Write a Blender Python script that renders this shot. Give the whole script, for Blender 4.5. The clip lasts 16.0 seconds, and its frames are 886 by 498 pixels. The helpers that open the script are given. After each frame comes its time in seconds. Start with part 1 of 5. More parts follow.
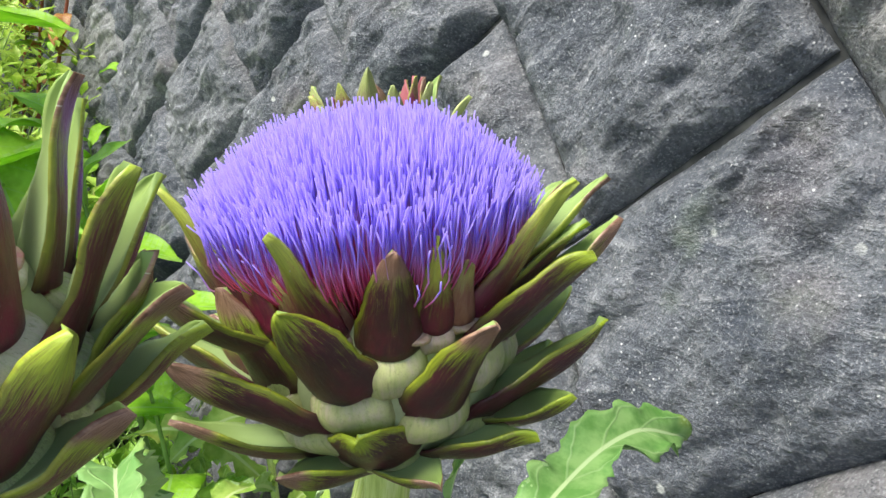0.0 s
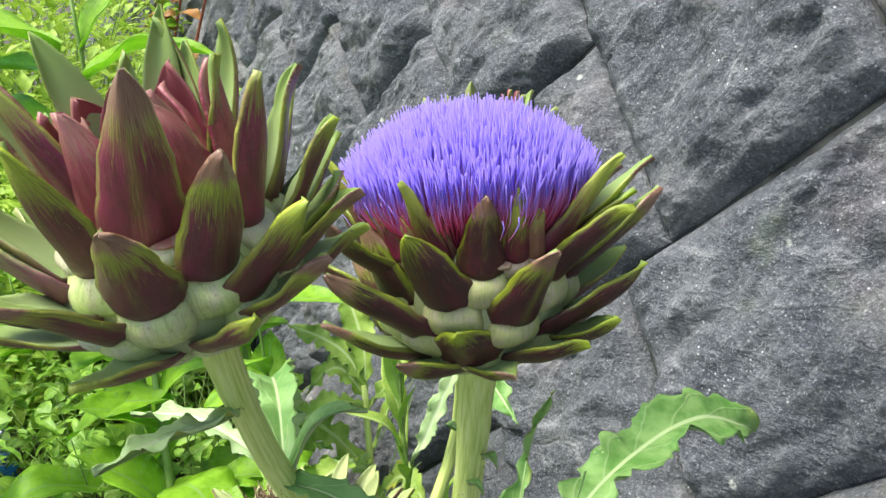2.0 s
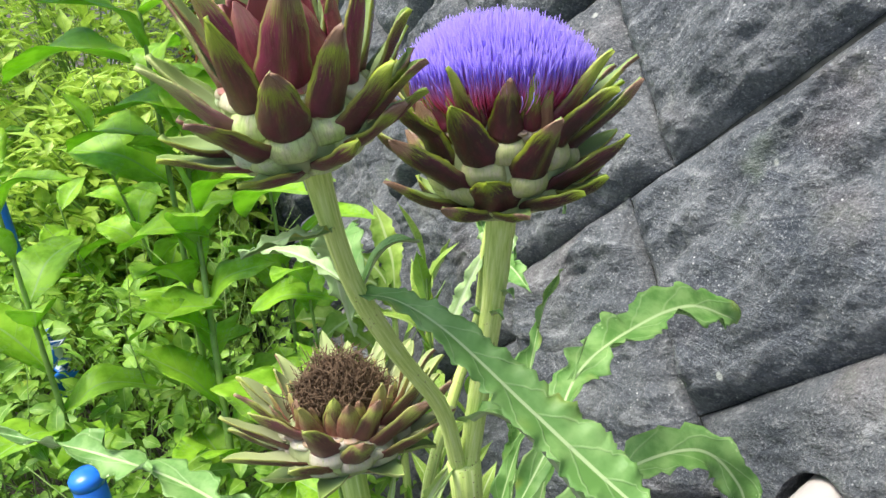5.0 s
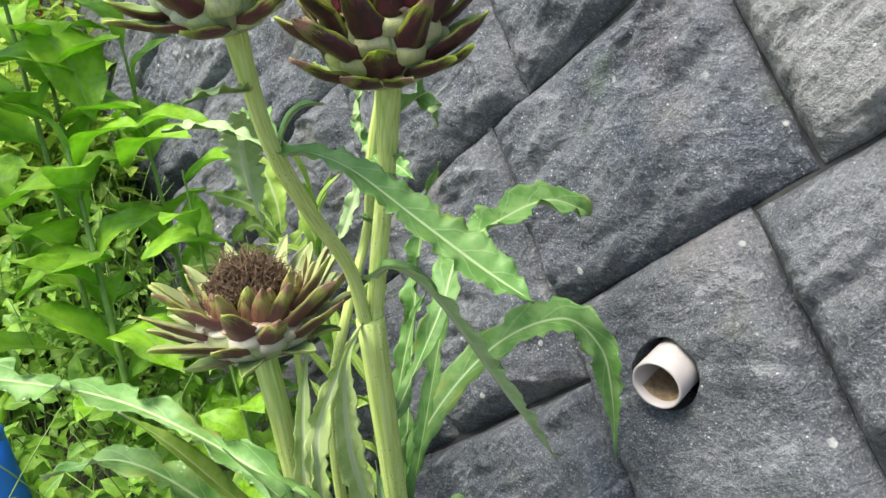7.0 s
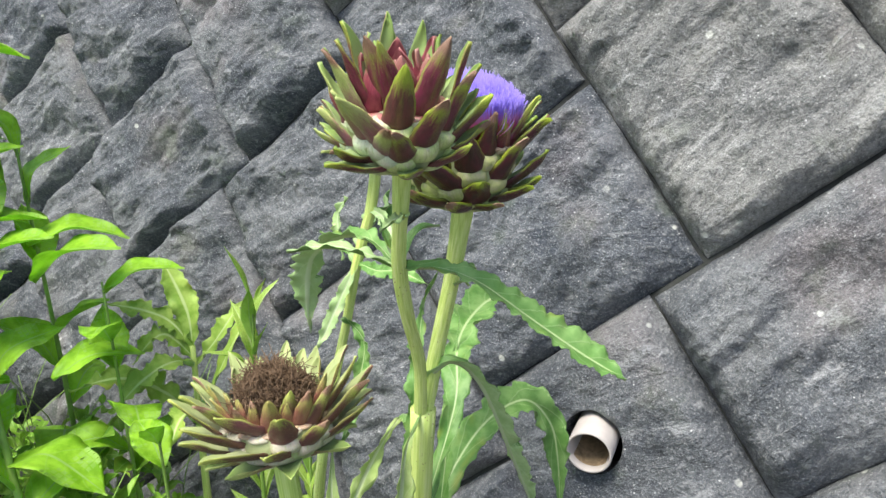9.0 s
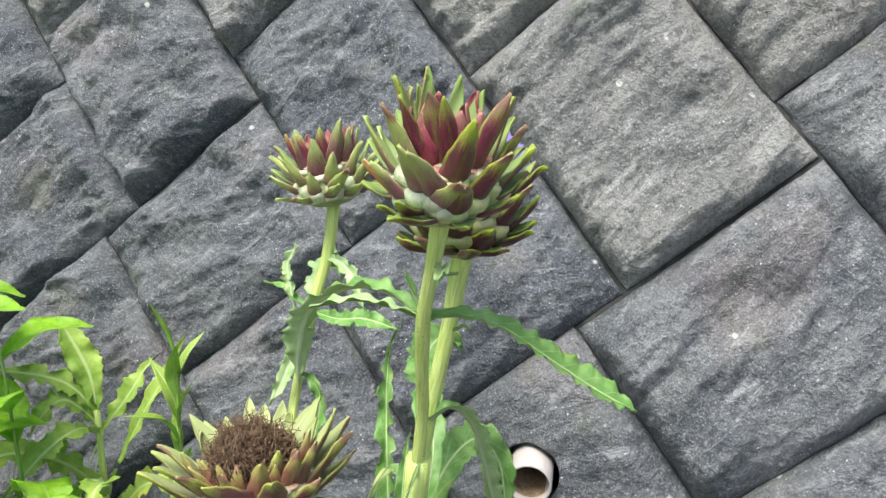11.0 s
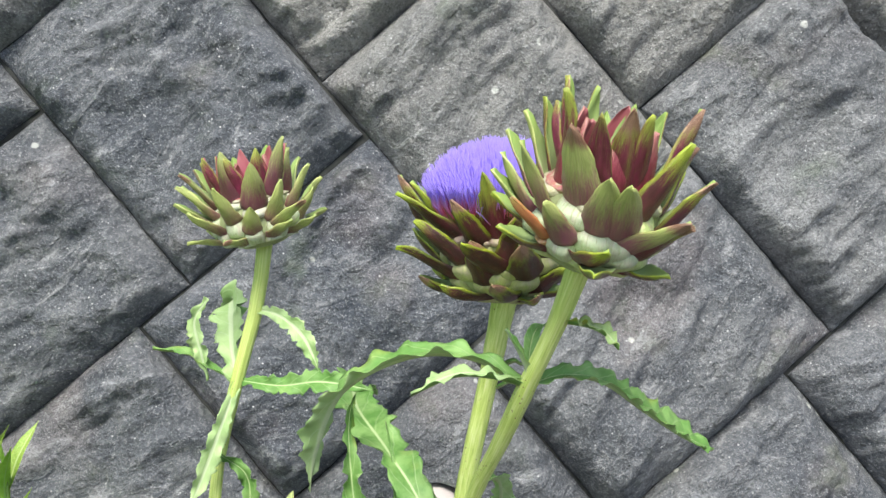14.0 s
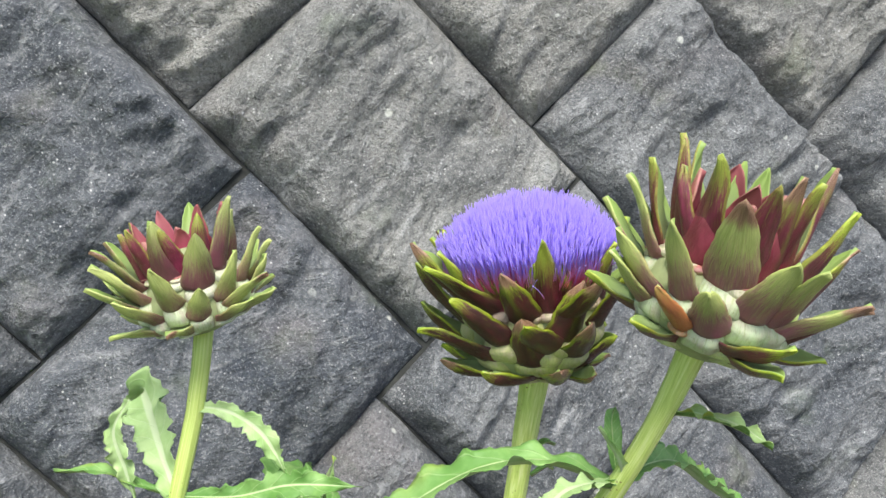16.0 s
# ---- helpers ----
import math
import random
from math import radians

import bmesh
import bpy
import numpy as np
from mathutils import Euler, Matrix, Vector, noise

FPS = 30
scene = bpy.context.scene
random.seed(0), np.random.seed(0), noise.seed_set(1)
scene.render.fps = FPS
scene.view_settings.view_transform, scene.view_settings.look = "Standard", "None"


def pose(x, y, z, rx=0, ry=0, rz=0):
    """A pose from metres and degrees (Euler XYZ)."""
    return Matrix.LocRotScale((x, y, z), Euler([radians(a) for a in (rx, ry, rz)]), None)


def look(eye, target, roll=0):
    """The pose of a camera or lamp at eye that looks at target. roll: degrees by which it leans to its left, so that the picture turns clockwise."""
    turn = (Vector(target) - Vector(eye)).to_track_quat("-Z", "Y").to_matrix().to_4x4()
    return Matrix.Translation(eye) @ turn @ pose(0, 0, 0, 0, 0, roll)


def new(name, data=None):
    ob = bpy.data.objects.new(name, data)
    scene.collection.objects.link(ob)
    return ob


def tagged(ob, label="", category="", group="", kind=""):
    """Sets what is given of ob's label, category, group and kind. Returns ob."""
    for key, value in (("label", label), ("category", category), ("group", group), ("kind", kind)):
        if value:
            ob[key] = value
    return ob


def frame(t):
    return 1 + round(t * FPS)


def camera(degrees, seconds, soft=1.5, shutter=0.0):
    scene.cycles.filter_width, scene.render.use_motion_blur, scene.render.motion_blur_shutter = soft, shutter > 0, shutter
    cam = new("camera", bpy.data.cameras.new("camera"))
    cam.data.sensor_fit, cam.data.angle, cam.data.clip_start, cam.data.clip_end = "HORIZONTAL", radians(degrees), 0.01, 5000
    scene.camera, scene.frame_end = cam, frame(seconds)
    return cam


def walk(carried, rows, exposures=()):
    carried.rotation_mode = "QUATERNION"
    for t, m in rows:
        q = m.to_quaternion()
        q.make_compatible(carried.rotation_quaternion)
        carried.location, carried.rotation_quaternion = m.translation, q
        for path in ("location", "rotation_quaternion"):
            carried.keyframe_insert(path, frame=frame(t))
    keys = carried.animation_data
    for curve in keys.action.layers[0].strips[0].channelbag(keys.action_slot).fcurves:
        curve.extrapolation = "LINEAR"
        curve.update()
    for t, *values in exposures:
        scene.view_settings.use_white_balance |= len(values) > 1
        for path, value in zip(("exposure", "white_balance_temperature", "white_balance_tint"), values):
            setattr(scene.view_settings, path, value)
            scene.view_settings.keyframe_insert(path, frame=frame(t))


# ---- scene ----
cam = camera(59.7, 16.0)
# seconds, eye, turn (degrees)
PATH = [
    (0, 0.0, 0.0, 1.25, 66.32, 2.3, 4.1),
    (0.5, -0.0038, -0.0099, 1.252, 67.06, 2.45, 4.91),
    (1, -0.0016, -0.0338, 1.2539, 67.58, 2.55, 6.13),
    (1.5, 0.0053, -0.0531, 1.2502, 68.02, 2.98, 9.31),
    (2, 0.0127, -0.0827, 1.2553, 68.77, 3.22, 11.36),
    (2.5, 0.025, -0.1085, 1.2579, 69.3, 2.99, 12.14),
    (3, 0.0243, -0.1151, 1.2625, 69.33, 2.65, 12.73),
    (3.2, 0.0253, -0.1222, 1.262, 69.31, 2.59, 13.23),
    (5.3, 0.0272, -0.2013, 1.2515, 64.66, 3.14, 12.56),
    (5.5, 0.0289, -0.2078, 1.2459, 64.3, 3.1, 11.94),
    (6, 0.0374, -0.2399, 1.2331, 63.73, 3.32, 9.85),
    (6.5, 0.04, -0.272, 1.2216, 63.23, 3.45, 6.69),
    (7, 0.0241, -0.3033, 1.2211, 63.71, 2.91, 2.25),
    (7.5, -0.0153, -0.338, 1.2301, 65.11, 2.31, -1.49),
    (8, -0.0885, -0.3554, 1.2465, 66.4, 0.66, -7.23),
    (8.5, -0.155, -0.3703, 1.2562, 68.64, -0.31, -11.2),
    (8.7, -0.1787, -0.367, 1.2622, 69.6, -0.85, -12.68),
    (10.8, -0.3244, -0.3261, 1.2755, 73.19, -3.13, -25.64),
    (11, -0.3357, -0.3165, 1.2722, 73.61, -3.19, -27.2),
    (11.5, -0.3651, -0.2942, 1.2659, 74.02, -2.94, -31.61),
    (12, -0.3957, -0.2639, 1.2599, 73.62, -3.0, -35.16),
    (12.5, -0.4201, -0.2344, 1.2556, 73.69, -3.37, -38.97),
    (13, -0.4515, -0.1989, 1.2523, 74.07, -3.6, -41.27),
    (13.5, -0.4677, -0.1498, 1.253, 74.34, -4.06, -44.91),
    (14, -0.4591, -0.0734, 1.2531, 75.38, -4.76, -50.11),
    (14.5, -0.4587, -0.0293, 1.2645, 76.4, -4.98, -53.46),
    (15, -0.4556, -0.0007, 1.2699, 76.36, -4.68, -56.77),
    (15.5, -0.4572, 0.0458, 1.2621, 76.01, -4.52, -61.67),
    (16, -0.4593, 0.0922, 1.2653, 76.65, -4.09, -66.03),
]
KELVIN, TINT = 6420, 6.0
walk(cam, [(t, pose(x, y, z, rx, ry, rz)) for t, x, y, z, rx, ry, rz in PATH], [(0.0, 1.04, KELVIN, TINT), (4.0, 1.00, KELVIN, TINT), (8.0, 0.96, KELVIN, TINT), (12.0, 0.91, KELVIN, TINT), (16.0, 0.79, KELVIN, TINT)])

# ---- sky and sun: bright haze, light from above and along the wall ----
SUN_ELEV, SUN_AZ = radians(65), radians(248)
world = bpy.data.worlds.new("sky")
world.use_nodes = True
scene.world = world
wn, wl = world.node_tree.nodes, world.node_tree.links
sky = wn.new("ShaderNodeTexSky")
sky.sky_type, sky.sun_disc = "NISHITA", False
sky.sun_elevation, sky.sun_rotation = SUN_ELEV, SUN_AZ
sky.dust_density, sky.air_density, sky.ozone_density = 3.0, 1.0, 1.0
wl.new(sky.outputs[0], wn["Background"].inputs[0])
wn["Background"].inputs[1].default_value = 0.125
sun = new("sun", bpy.data.lights.new("sun", "SUN"))
sun.data.energy, sun.data.angle, sun.data.color = 3.1, radians(28), (1.0, 0.95, 0.88)
sd = Vector((math.sin(SUN_AZ) * math.cos(SUN_ELEV), math.cos(SUN_AZ) * math.cos(SUN_ELEV), math.sin(SUN_ELEV)))
sun.matrix_world = look(sd * 10, (0, 0, 0))


# ---- materials ----
class Mat:
    """A node material under construction."""

    def __init__(self, name, rough=0.6, spec=0.4):
        self.m = bpy.data.materials.new(name)
        self.m.use_nodes = True
        self.t = self.m.node_tree
        self.b = self.t.nodes["Principled BSDF"]
        self.b.inputs["Roughness"].default_value = rough
        self.b.inputs["Specular IOR Level"].default_value = spec

    def node(self, kind, ins=(), **props):
        n = self.t.nodes.new(kind)
        if "operation" in props:
            n.operation = props["operation"]
        if "data_type" in props:
            n.data_type = props["data_type"]
        if "blend_type" in props:
            n.blend_type = props["blend_type"]
        for key, value in dict(ins).items():
            self.put(n.inputs[key], value)
        return n

    def put(self, socket, value):
        if isinstance(value, bpy.types.NodeSocket):
            self.t.links.new(value, socket)
        else:
            socket.default_value = value

    def coords(self, scale=(1, 1, 1), which="Object", shift=None):
        tc = self.node("ShaderNodeTexCoord")
        mp = self.node("ShaderNodeMapping", {"Vector": tc.outputs[which], "Scale": scale})
        if shift is not None:
            self.put(mp.inputs["Location"], shift)
        return mp.outputs[0]

    def noise(self, vec, scale, detail=4.0, rough=0.55, out="Fac", dist=0.0):
        n = self.node("ShaderNodeTexNoise", {"Vector": vec, "Scale": scale, "Detail": detail, "Roughness": rough, "Distortion": dist})
        return n.outputs[out]

    def ramp(self, fac, stops):
        n = self.node("ShaderNodeValToRGB", {"Fac": fac})
        e = n.color_ramp.elements
        while len(e) < len(stops):
            e.new(0.5)
        for el, (p, col) in zip(e, stops):
            el.position = p
            el.color = (*col, 1) if isinstance(col, tuple) else (col, col, col, 1)
        return n.outputs[0]

    def math(self, op, a, b=0.0, clamp=False):
        n = self.node("ShaderNodeMath", operation=op)
        n.use_clamp = clamp
        self.put(n.inputs[0], a)
        self.put(n.inputs[1], b)
        return n.outputs[0]

    def mix(self, fac, a, b, blend="MIX"):
        n = self.node("ShaderNodeMix", data_type="RGBA", blend_type=blend)
        self.put(n.inputs["Factor"], fac)
        for s, x in ((n.inputs[6], a), (n.inputs[7], b)):
            self.put(s, (*x, 1) if isinstance(x, tuple) else x)
        return n.outputs[2]

    def uv(self):
        u = self.node("ShaderNodeUVMap")
        s = self.node("ShaderNodeSeparateXYZ", {"Vector": u.outputs[0]})
        return u.outputs[0], s.outputs[0], s.outputs[1]

    def rand(self):
        return self.node("ShaderNodeObjectInfo").outputs["Random"]

    def step(self, x, lo, hi):
        n = self.node("ShaderNodeMapRange", {"Value": x, "From Min": lo, "From Max": hi})
        n.interpolation_type = "SMOOTHSTEP"
        return n.outputs[0]

    def bump(self, height, strength=0.3, dist=0.002):
        n = self.node("ShaderNodeBump", {"Height": height, "Strength": strength, "Distance": dist})
        self.put(self.b.inputs["Normal"], n.outputs[0])

    def done(self, colour, rough=None, trans=0.0):
        self.put(self.b.inputs["Base Color"], (*colour, 1) if isinstance(colour, tuple) else colour)
        if rough is not None:
            self.put(self.b.inputs["Roughness"], rough)
        if trans:
            tr = self.node("ShaderNodeBsdfTranslucent")
            self.put(tr.inputs[0], (*colour, 1) if isinstance(colour, tuple) else colour)
            mx = self.node("ShaderNodeMixShader", {0: trans, 1: self.b.outputs[0], 2: tr.outputs[0]})
            out = [n for n in self.t.nodes if n.type == "OUTPUT_MATERIAL"][0]
            self.t.links.new(mx.outputs[0], out.inputs[0])
        return self.m


def stone_material():
    """Cleft grey stone: patches and stains, streaks and lines that carry relief shading, salt-and-pepper grain all
    over; each block's tone comes from its object colour.
    """
    k = Mat("rough_cleft_stone", 0.75, 0.35)
    info = k.node("ShaderNodeObjectInfo")
    r = info.outputs["Random"]
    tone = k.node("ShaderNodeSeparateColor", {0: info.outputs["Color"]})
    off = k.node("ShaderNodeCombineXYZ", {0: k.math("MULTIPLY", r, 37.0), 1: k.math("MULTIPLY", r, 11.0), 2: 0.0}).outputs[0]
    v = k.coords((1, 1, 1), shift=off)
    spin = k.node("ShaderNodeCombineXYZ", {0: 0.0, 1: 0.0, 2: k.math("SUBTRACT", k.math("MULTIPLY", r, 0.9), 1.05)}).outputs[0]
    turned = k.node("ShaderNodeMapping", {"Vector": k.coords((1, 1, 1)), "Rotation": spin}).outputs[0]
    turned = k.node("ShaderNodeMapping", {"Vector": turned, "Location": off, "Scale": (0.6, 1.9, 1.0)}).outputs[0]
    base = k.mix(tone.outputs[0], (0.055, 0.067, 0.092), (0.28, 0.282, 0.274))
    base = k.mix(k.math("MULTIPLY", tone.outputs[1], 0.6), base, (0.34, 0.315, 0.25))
    c = k.mix(k.step(k.noise(v, 8.0, 5, 0.6), 0.36, 0.66), k.mix(0.42, base, (0.05, 0.058, 0.07)), k.mix(0.22, base, (0.42, 0.42, 0.41)))
    c = k.mix(k.math("MULTIPLY", k.step(k.noise(v, 4.5, 3), 0.54, 0.70), 0.26), c, (0.27, 0.20, 0.19))
    # paler and darker streaks along the cleft: lit ridges and shaded hollows, as colour
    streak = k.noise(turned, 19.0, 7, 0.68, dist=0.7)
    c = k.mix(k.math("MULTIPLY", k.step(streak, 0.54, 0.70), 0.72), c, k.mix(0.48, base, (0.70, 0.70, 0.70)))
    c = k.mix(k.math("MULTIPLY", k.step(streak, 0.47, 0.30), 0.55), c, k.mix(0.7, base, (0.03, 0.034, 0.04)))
    # thin dark lines: shade of creases put into the colour
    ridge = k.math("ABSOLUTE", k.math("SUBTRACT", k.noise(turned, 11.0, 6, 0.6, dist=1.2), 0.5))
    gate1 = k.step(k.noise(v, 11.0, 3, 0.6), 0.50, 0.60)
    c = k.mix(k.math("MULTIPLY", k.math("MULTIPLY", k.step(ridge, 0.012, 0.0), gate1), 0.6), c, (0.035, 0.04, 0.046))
    # grain, specks, lichen
    fine = k.noise(v, 330.0, 4, 0.72)
    mid = k.noise(v, 110.0, 4, 0.7)
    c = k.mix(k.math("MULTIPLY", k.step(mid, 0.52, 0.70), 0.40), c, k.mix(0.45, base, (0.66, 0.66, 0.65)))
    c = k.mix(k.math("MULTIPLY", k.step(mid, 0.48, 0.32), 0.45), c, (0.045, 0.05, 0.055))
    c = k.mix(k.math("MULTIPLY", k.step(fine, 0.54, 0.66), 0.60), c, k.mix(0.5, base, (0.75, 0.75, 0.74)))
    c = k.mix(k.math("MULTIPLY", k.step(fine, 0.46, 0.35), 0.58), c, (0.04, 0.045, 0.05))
    vor = k.node("ShaderNodeTexVoronoi", {"Vector": v, "Scale": 120.0})
    gate = k.step(k.noise(v, 30.0, 2), 0.50, 0.62)
    c = k.mix(k.math("MULTIPLY", k.math("MULTIPLY", k.step(vor.outputs["Distance"], 0.20, 0.06), gate), 0.7), c, (0.80, 0.80, 0.79))
    lichen = k.node("ShaderNodeTexVoronoi", {"Vector": v, "Scale": 24.0})
    c = k.mix(k.math("MULTIPLY", k.step(lichen.outputs["Distance"], 0.15, 0.09), k.math("MULTIPLY", k.step(k.noise(v, 6.0, 2), 0.55, 0.62), 0.75)), c, (0.66, 0.67, 0.62))
    c = k.mix(k.math("MULTIPLY", k.step(k.noise(v, 9.0, 4, 0.6), 0.56, 0.74), 0.38), c, (0.14, 0.18, 0.11))
    h = k.math("ADD", k.math("MULTIPLY", streak, 0.50), k.math("ADD", k.math("MULTIPLY", fine, 0.14), k.math("MULTIPLY", mid, 0.42)))
    k.bump(h, 1.0, 0.018)
    return k.done(c, k.ramp(mid, [(0.3, 0.85), (0.8, 0.5)]))


def mortar_material():
    k = Mat("dark_joint", 0.95, 0.2)
    v = k.coords()
    return k.done(k.ramp(k.noise(v, 40.0, 5), [(0.3, (0.022, 0.023, 0.022)), (0.8, (0.085, 0.087, 0.08))]))


def soil_material():
    k = Mat("gravelly_soil", 0.95, 0.2)
    v = k.coords()
    n = k.noise(v, 30.0, 6, 0.7)
    k.bump(n, 0.8, 0.02)
    return k.done(k.ramp(n, [(0.3, (0.035, 0.03, 0.024)), (0.55, (0.11, 0.10, 0.085)), (0.75, (0.22, 0.21, 0.20))]))


def bract_material(name, pad, blade, deep, tip, green, edge=0.8, brown=0.0, soft=0.22):
    """Pale fleshy foot, dark blade, green margin and tip, worn brown points."""
    k = Mat(name, 0.42, 0.4)
    k.b.inputs["Coat Weight"].default_value = 0.22
    k.b.inputs["Coat Roughness"].default_value = 0.2
    vec, u, v = k.uv()
    r = k.rand()
    shift = k.node("ShaderNodeCombineXYZ", {0: k.math("MULTIPLY", r, 23.0), 1: k.math("MULTIPLY", r, 7.0), 2: 0.0}).outputs[0]
    uvs = k.node("ShaderNodeMapping", {"Vector": vec, "Location": shift, "Scale": (9.0, 1.7, 1.0)}).outputs[0]
    uvb = k.node("ShaderNodeMapping", {"Vector": vec, "Location": shift, "Scale": (3.0, 3.0, 1.0)}).outputs[0]
    st = k.noise(uvs, 2.2, 5, 0.6)
    bl = k.noise(uvb, 1.6, 4, 0.6)
    grain = k.noise(uvb, 30.0, 3, 0.7)
    x = k.math("ABSOLUTE", k.math("SUBTRACT", k.math("MULTIPLY", u, 2.0), 1.0))
    c = k.mix(k.step(bl, 0.35, 0.7), blade, deep)
    c = k.mix(k.math("MULTIPLY", k.step(grain, 0.5, 0.75), 0.25), c, k.mix(0.3, c, (0.30, 0.20, 0.14)))
    # green tip, thin margin and central streak, broken up lengthwise and mottled
    uvm = k.node("ShaderNodeMapping", {"Vector": vec, "Location": shift, "Scale": (44.0, 4.0, 1.0)}).outputs[0]
    mot = k.noise(uvm, 2.0, 6, 0.75)
    jag = k.math("ADD", k.math("MULTIPLY", k.math("SUBTRACT", st, 0.5), 0.55), k.math("MULTIPLY", k.math("SUBTRACT", mot, 0.5), 0.75))
    jag = k.math("ADD", jag, k.math("MULTIPLY", k.math("SUBTRACT", r, 0.5), 0.16))
    g1 = k.step(k.math("ADD", v, jag), 1.06 - soft - green, 1.06 + soft * 0.4 - green)
    g2 = k.math("MULTIPLY", k.step(k.math("ADD", x, k.math("MULTIPLY", jag, 0.35)), edge, edge + 0.10), k.step(k.math("ADD", v, k.math("MULTIPLY", r, 0.12)), 0.42, 0.66))
    mid = k.math("MULTIPLY", k.step(x, 0.30, 0.0), k.step(k.math("ADD", k.math("ADD", mot, k.math("MULTIPLY", v, 0.35)), k.math("MULTIPLY", r, 0.2)), 0.78, 1.0))
    g = k.math("MAXIMUM", k.math("MAXIMUM", g1, k.math("MULTIPLY", g2, 0.6)), k.math("MULTIPLY", mid, 0.4))
    c = k.mix(g, c, k.mix(k.step(st, 0.35, 0.65), tip, k.mix(0.5, tip, (0.13, 0.17, 0.03))))
    c = k.mix(k.math("MULTIPLY", k.step(mot, 0.52, 0.3), 0.5), c, k.mix(0.6, c, (0.03, 0.015, 0.012)))
    fleck = k.math("MULTIPLY", k.step(mot, 0.56, 0.64), k.step(k.math("ADD", v, k.math("MULTIPLY", x, 0.25)), 0.55, 1.05))
    c = k.mix(k.math("MULTIPLY", fleck, 0.75), c, k.mix(0.3, tip, (0.40, 0.36, 0.10)))
    if brown:
        bt = k.math("MULTIPLY", k.step(k.math("ADD", v, k.math("MULTIPLY", bl, 0.25)), 0.90, 1.0), k.step(r, 1.0 - brown, 1.05 - brown))
        c = k.mix(bt, c, k.mix(k.step(mot, 0.4, 0.6), (0.15, 0.07, 0.04), (0.36, 0.22, 0.14)))
    # the pale foot ends in a crisp, slightly wavy line
    line = k.math("ADD", v, k.math("MULTIPLY", k.math("SUBTRACT", bl, 0.5), 0.06))
    line = k.math("ADD", line, k.math("MULTIPLY", k.math("MULTIPLY", x, x), 0.03))
    padc = k.mix(k.step(bl, 0.4, 0.7), pad, k.mix(0.55, pad, (0.55, 0.42, 0.38)))
    padc = k.mix(k.math("MULTIPLY", k.step(st, 0.48, 0.70), 0.6), padc, (0.30, 0.37, 0.10))
    # side edges darkened: shade of the crevices between feet, as colour
    padc = k.mix(k.math("MULTIPLY", k.step(x, 0.74, 1.0), 0.5), padc, (0.20, 0.19, 0.07))
    padc = k.mix(k.math("MULTIPLY", k.step(mot, 0.5, 0.7), 0.35), padc, (0.24, 0.22, 0.13))
    padc = k.mix(k.math("MULTIPLY", k.step(grain, 0.57, 0.68), 0.7), padc, (0.10, 0.08, 0.05))
    padc = k.mix(k.math("MULTIPLY", k.step(k.noise(uvb, 5.0, 5, 0.7), 0.54, 0.66), 0.45), padc, (0.19, 0.19, 0.07))
    c = k.mix(k.step(line, 0.335, 0.32), c, padc)
    dust = k.node("ShaderNodeTexVoronoi", {"Vector": uvb, "Scale": 13.0})
    c = k.mix(k.math("MULTIPLY", k.step(dust.outputs["Distance"], 0.11, 0.05), k.step(k.noise(uvb, 3.0, 2), 0.48, 0.60)), c, (0.56, 0.52, 0.40))
    scar = k.noise(uvb, 7.0, 5, 0.7)
    c = k.mix(k.math("MULTIPLY", k.step(scar, 0.62, 0.70), 0.55), c, (0.16, 0.085, 0.045))
    k.bump(k.math("ADD", k.math("MULTIPLY", mot, 0.8), k.math("ADD", st, k.math("MULTIPLY", grain, 0.35))), 0.4, 0.0013)
    return k.done(c, k.ramp(bl, [(0.3, 0.36), (0.8, 0.55)]))


def inner_material(name, a, b, wash=(0.35, 0.42, 0.22)):
    k = Mat(name, 0.5, 0.35)
    vec, u, v = k.uv()
    uvs = k.node("ShaderNodeMapping", {"Vector": vec, "Scale": (14.0, 1.0, 1.0)}).outputs[0]
    n = k.noise(uvs, 2.0, 4)
    c = k.mix(k.step(k.math("ADD", v, k.math("MULTIPLY", n, 0.3)), 0.5, 1.1), a, b)
    return k.done(k.mix(k.math("MULTIPLY", n, 0.35), c, wash), trans=0.12)


def stem_material():
    k = Mat("ribbed_green_stem", 0.5, 0.4)
    vec, u, v = k.uv()
    m = k.node("ShaderNodeMapping", {"Vector": vec, "Scale": (16.0, 1.2, 1.0)}).outputs[0]
    n = k.noise(m, 2.0, 4, 0.6)
    o = k.coords()
    c = k.ramp(n, [(0.3, (0.42, 0.56, 0.10)), (0.5, (0.62, 0.74, 0.21)), (0.72, (0.79, 0.86, 0.39))])
    spots = k.node("ShaderNodeTexVoronoi", {"Vector": o, "Scale": 330.0})
    c = k.mix(k.math("MULTIPLY", k.step(spots.outputs["Distance"], 0.2, 0.12), k.step(k.noise(o, 25.0, 2), 0.5, 0.6)), c, (0.16, 0.09, 0.03))
    k.bump(n, 0.25, 0.001)
    return k.done(c, trans=0.06)


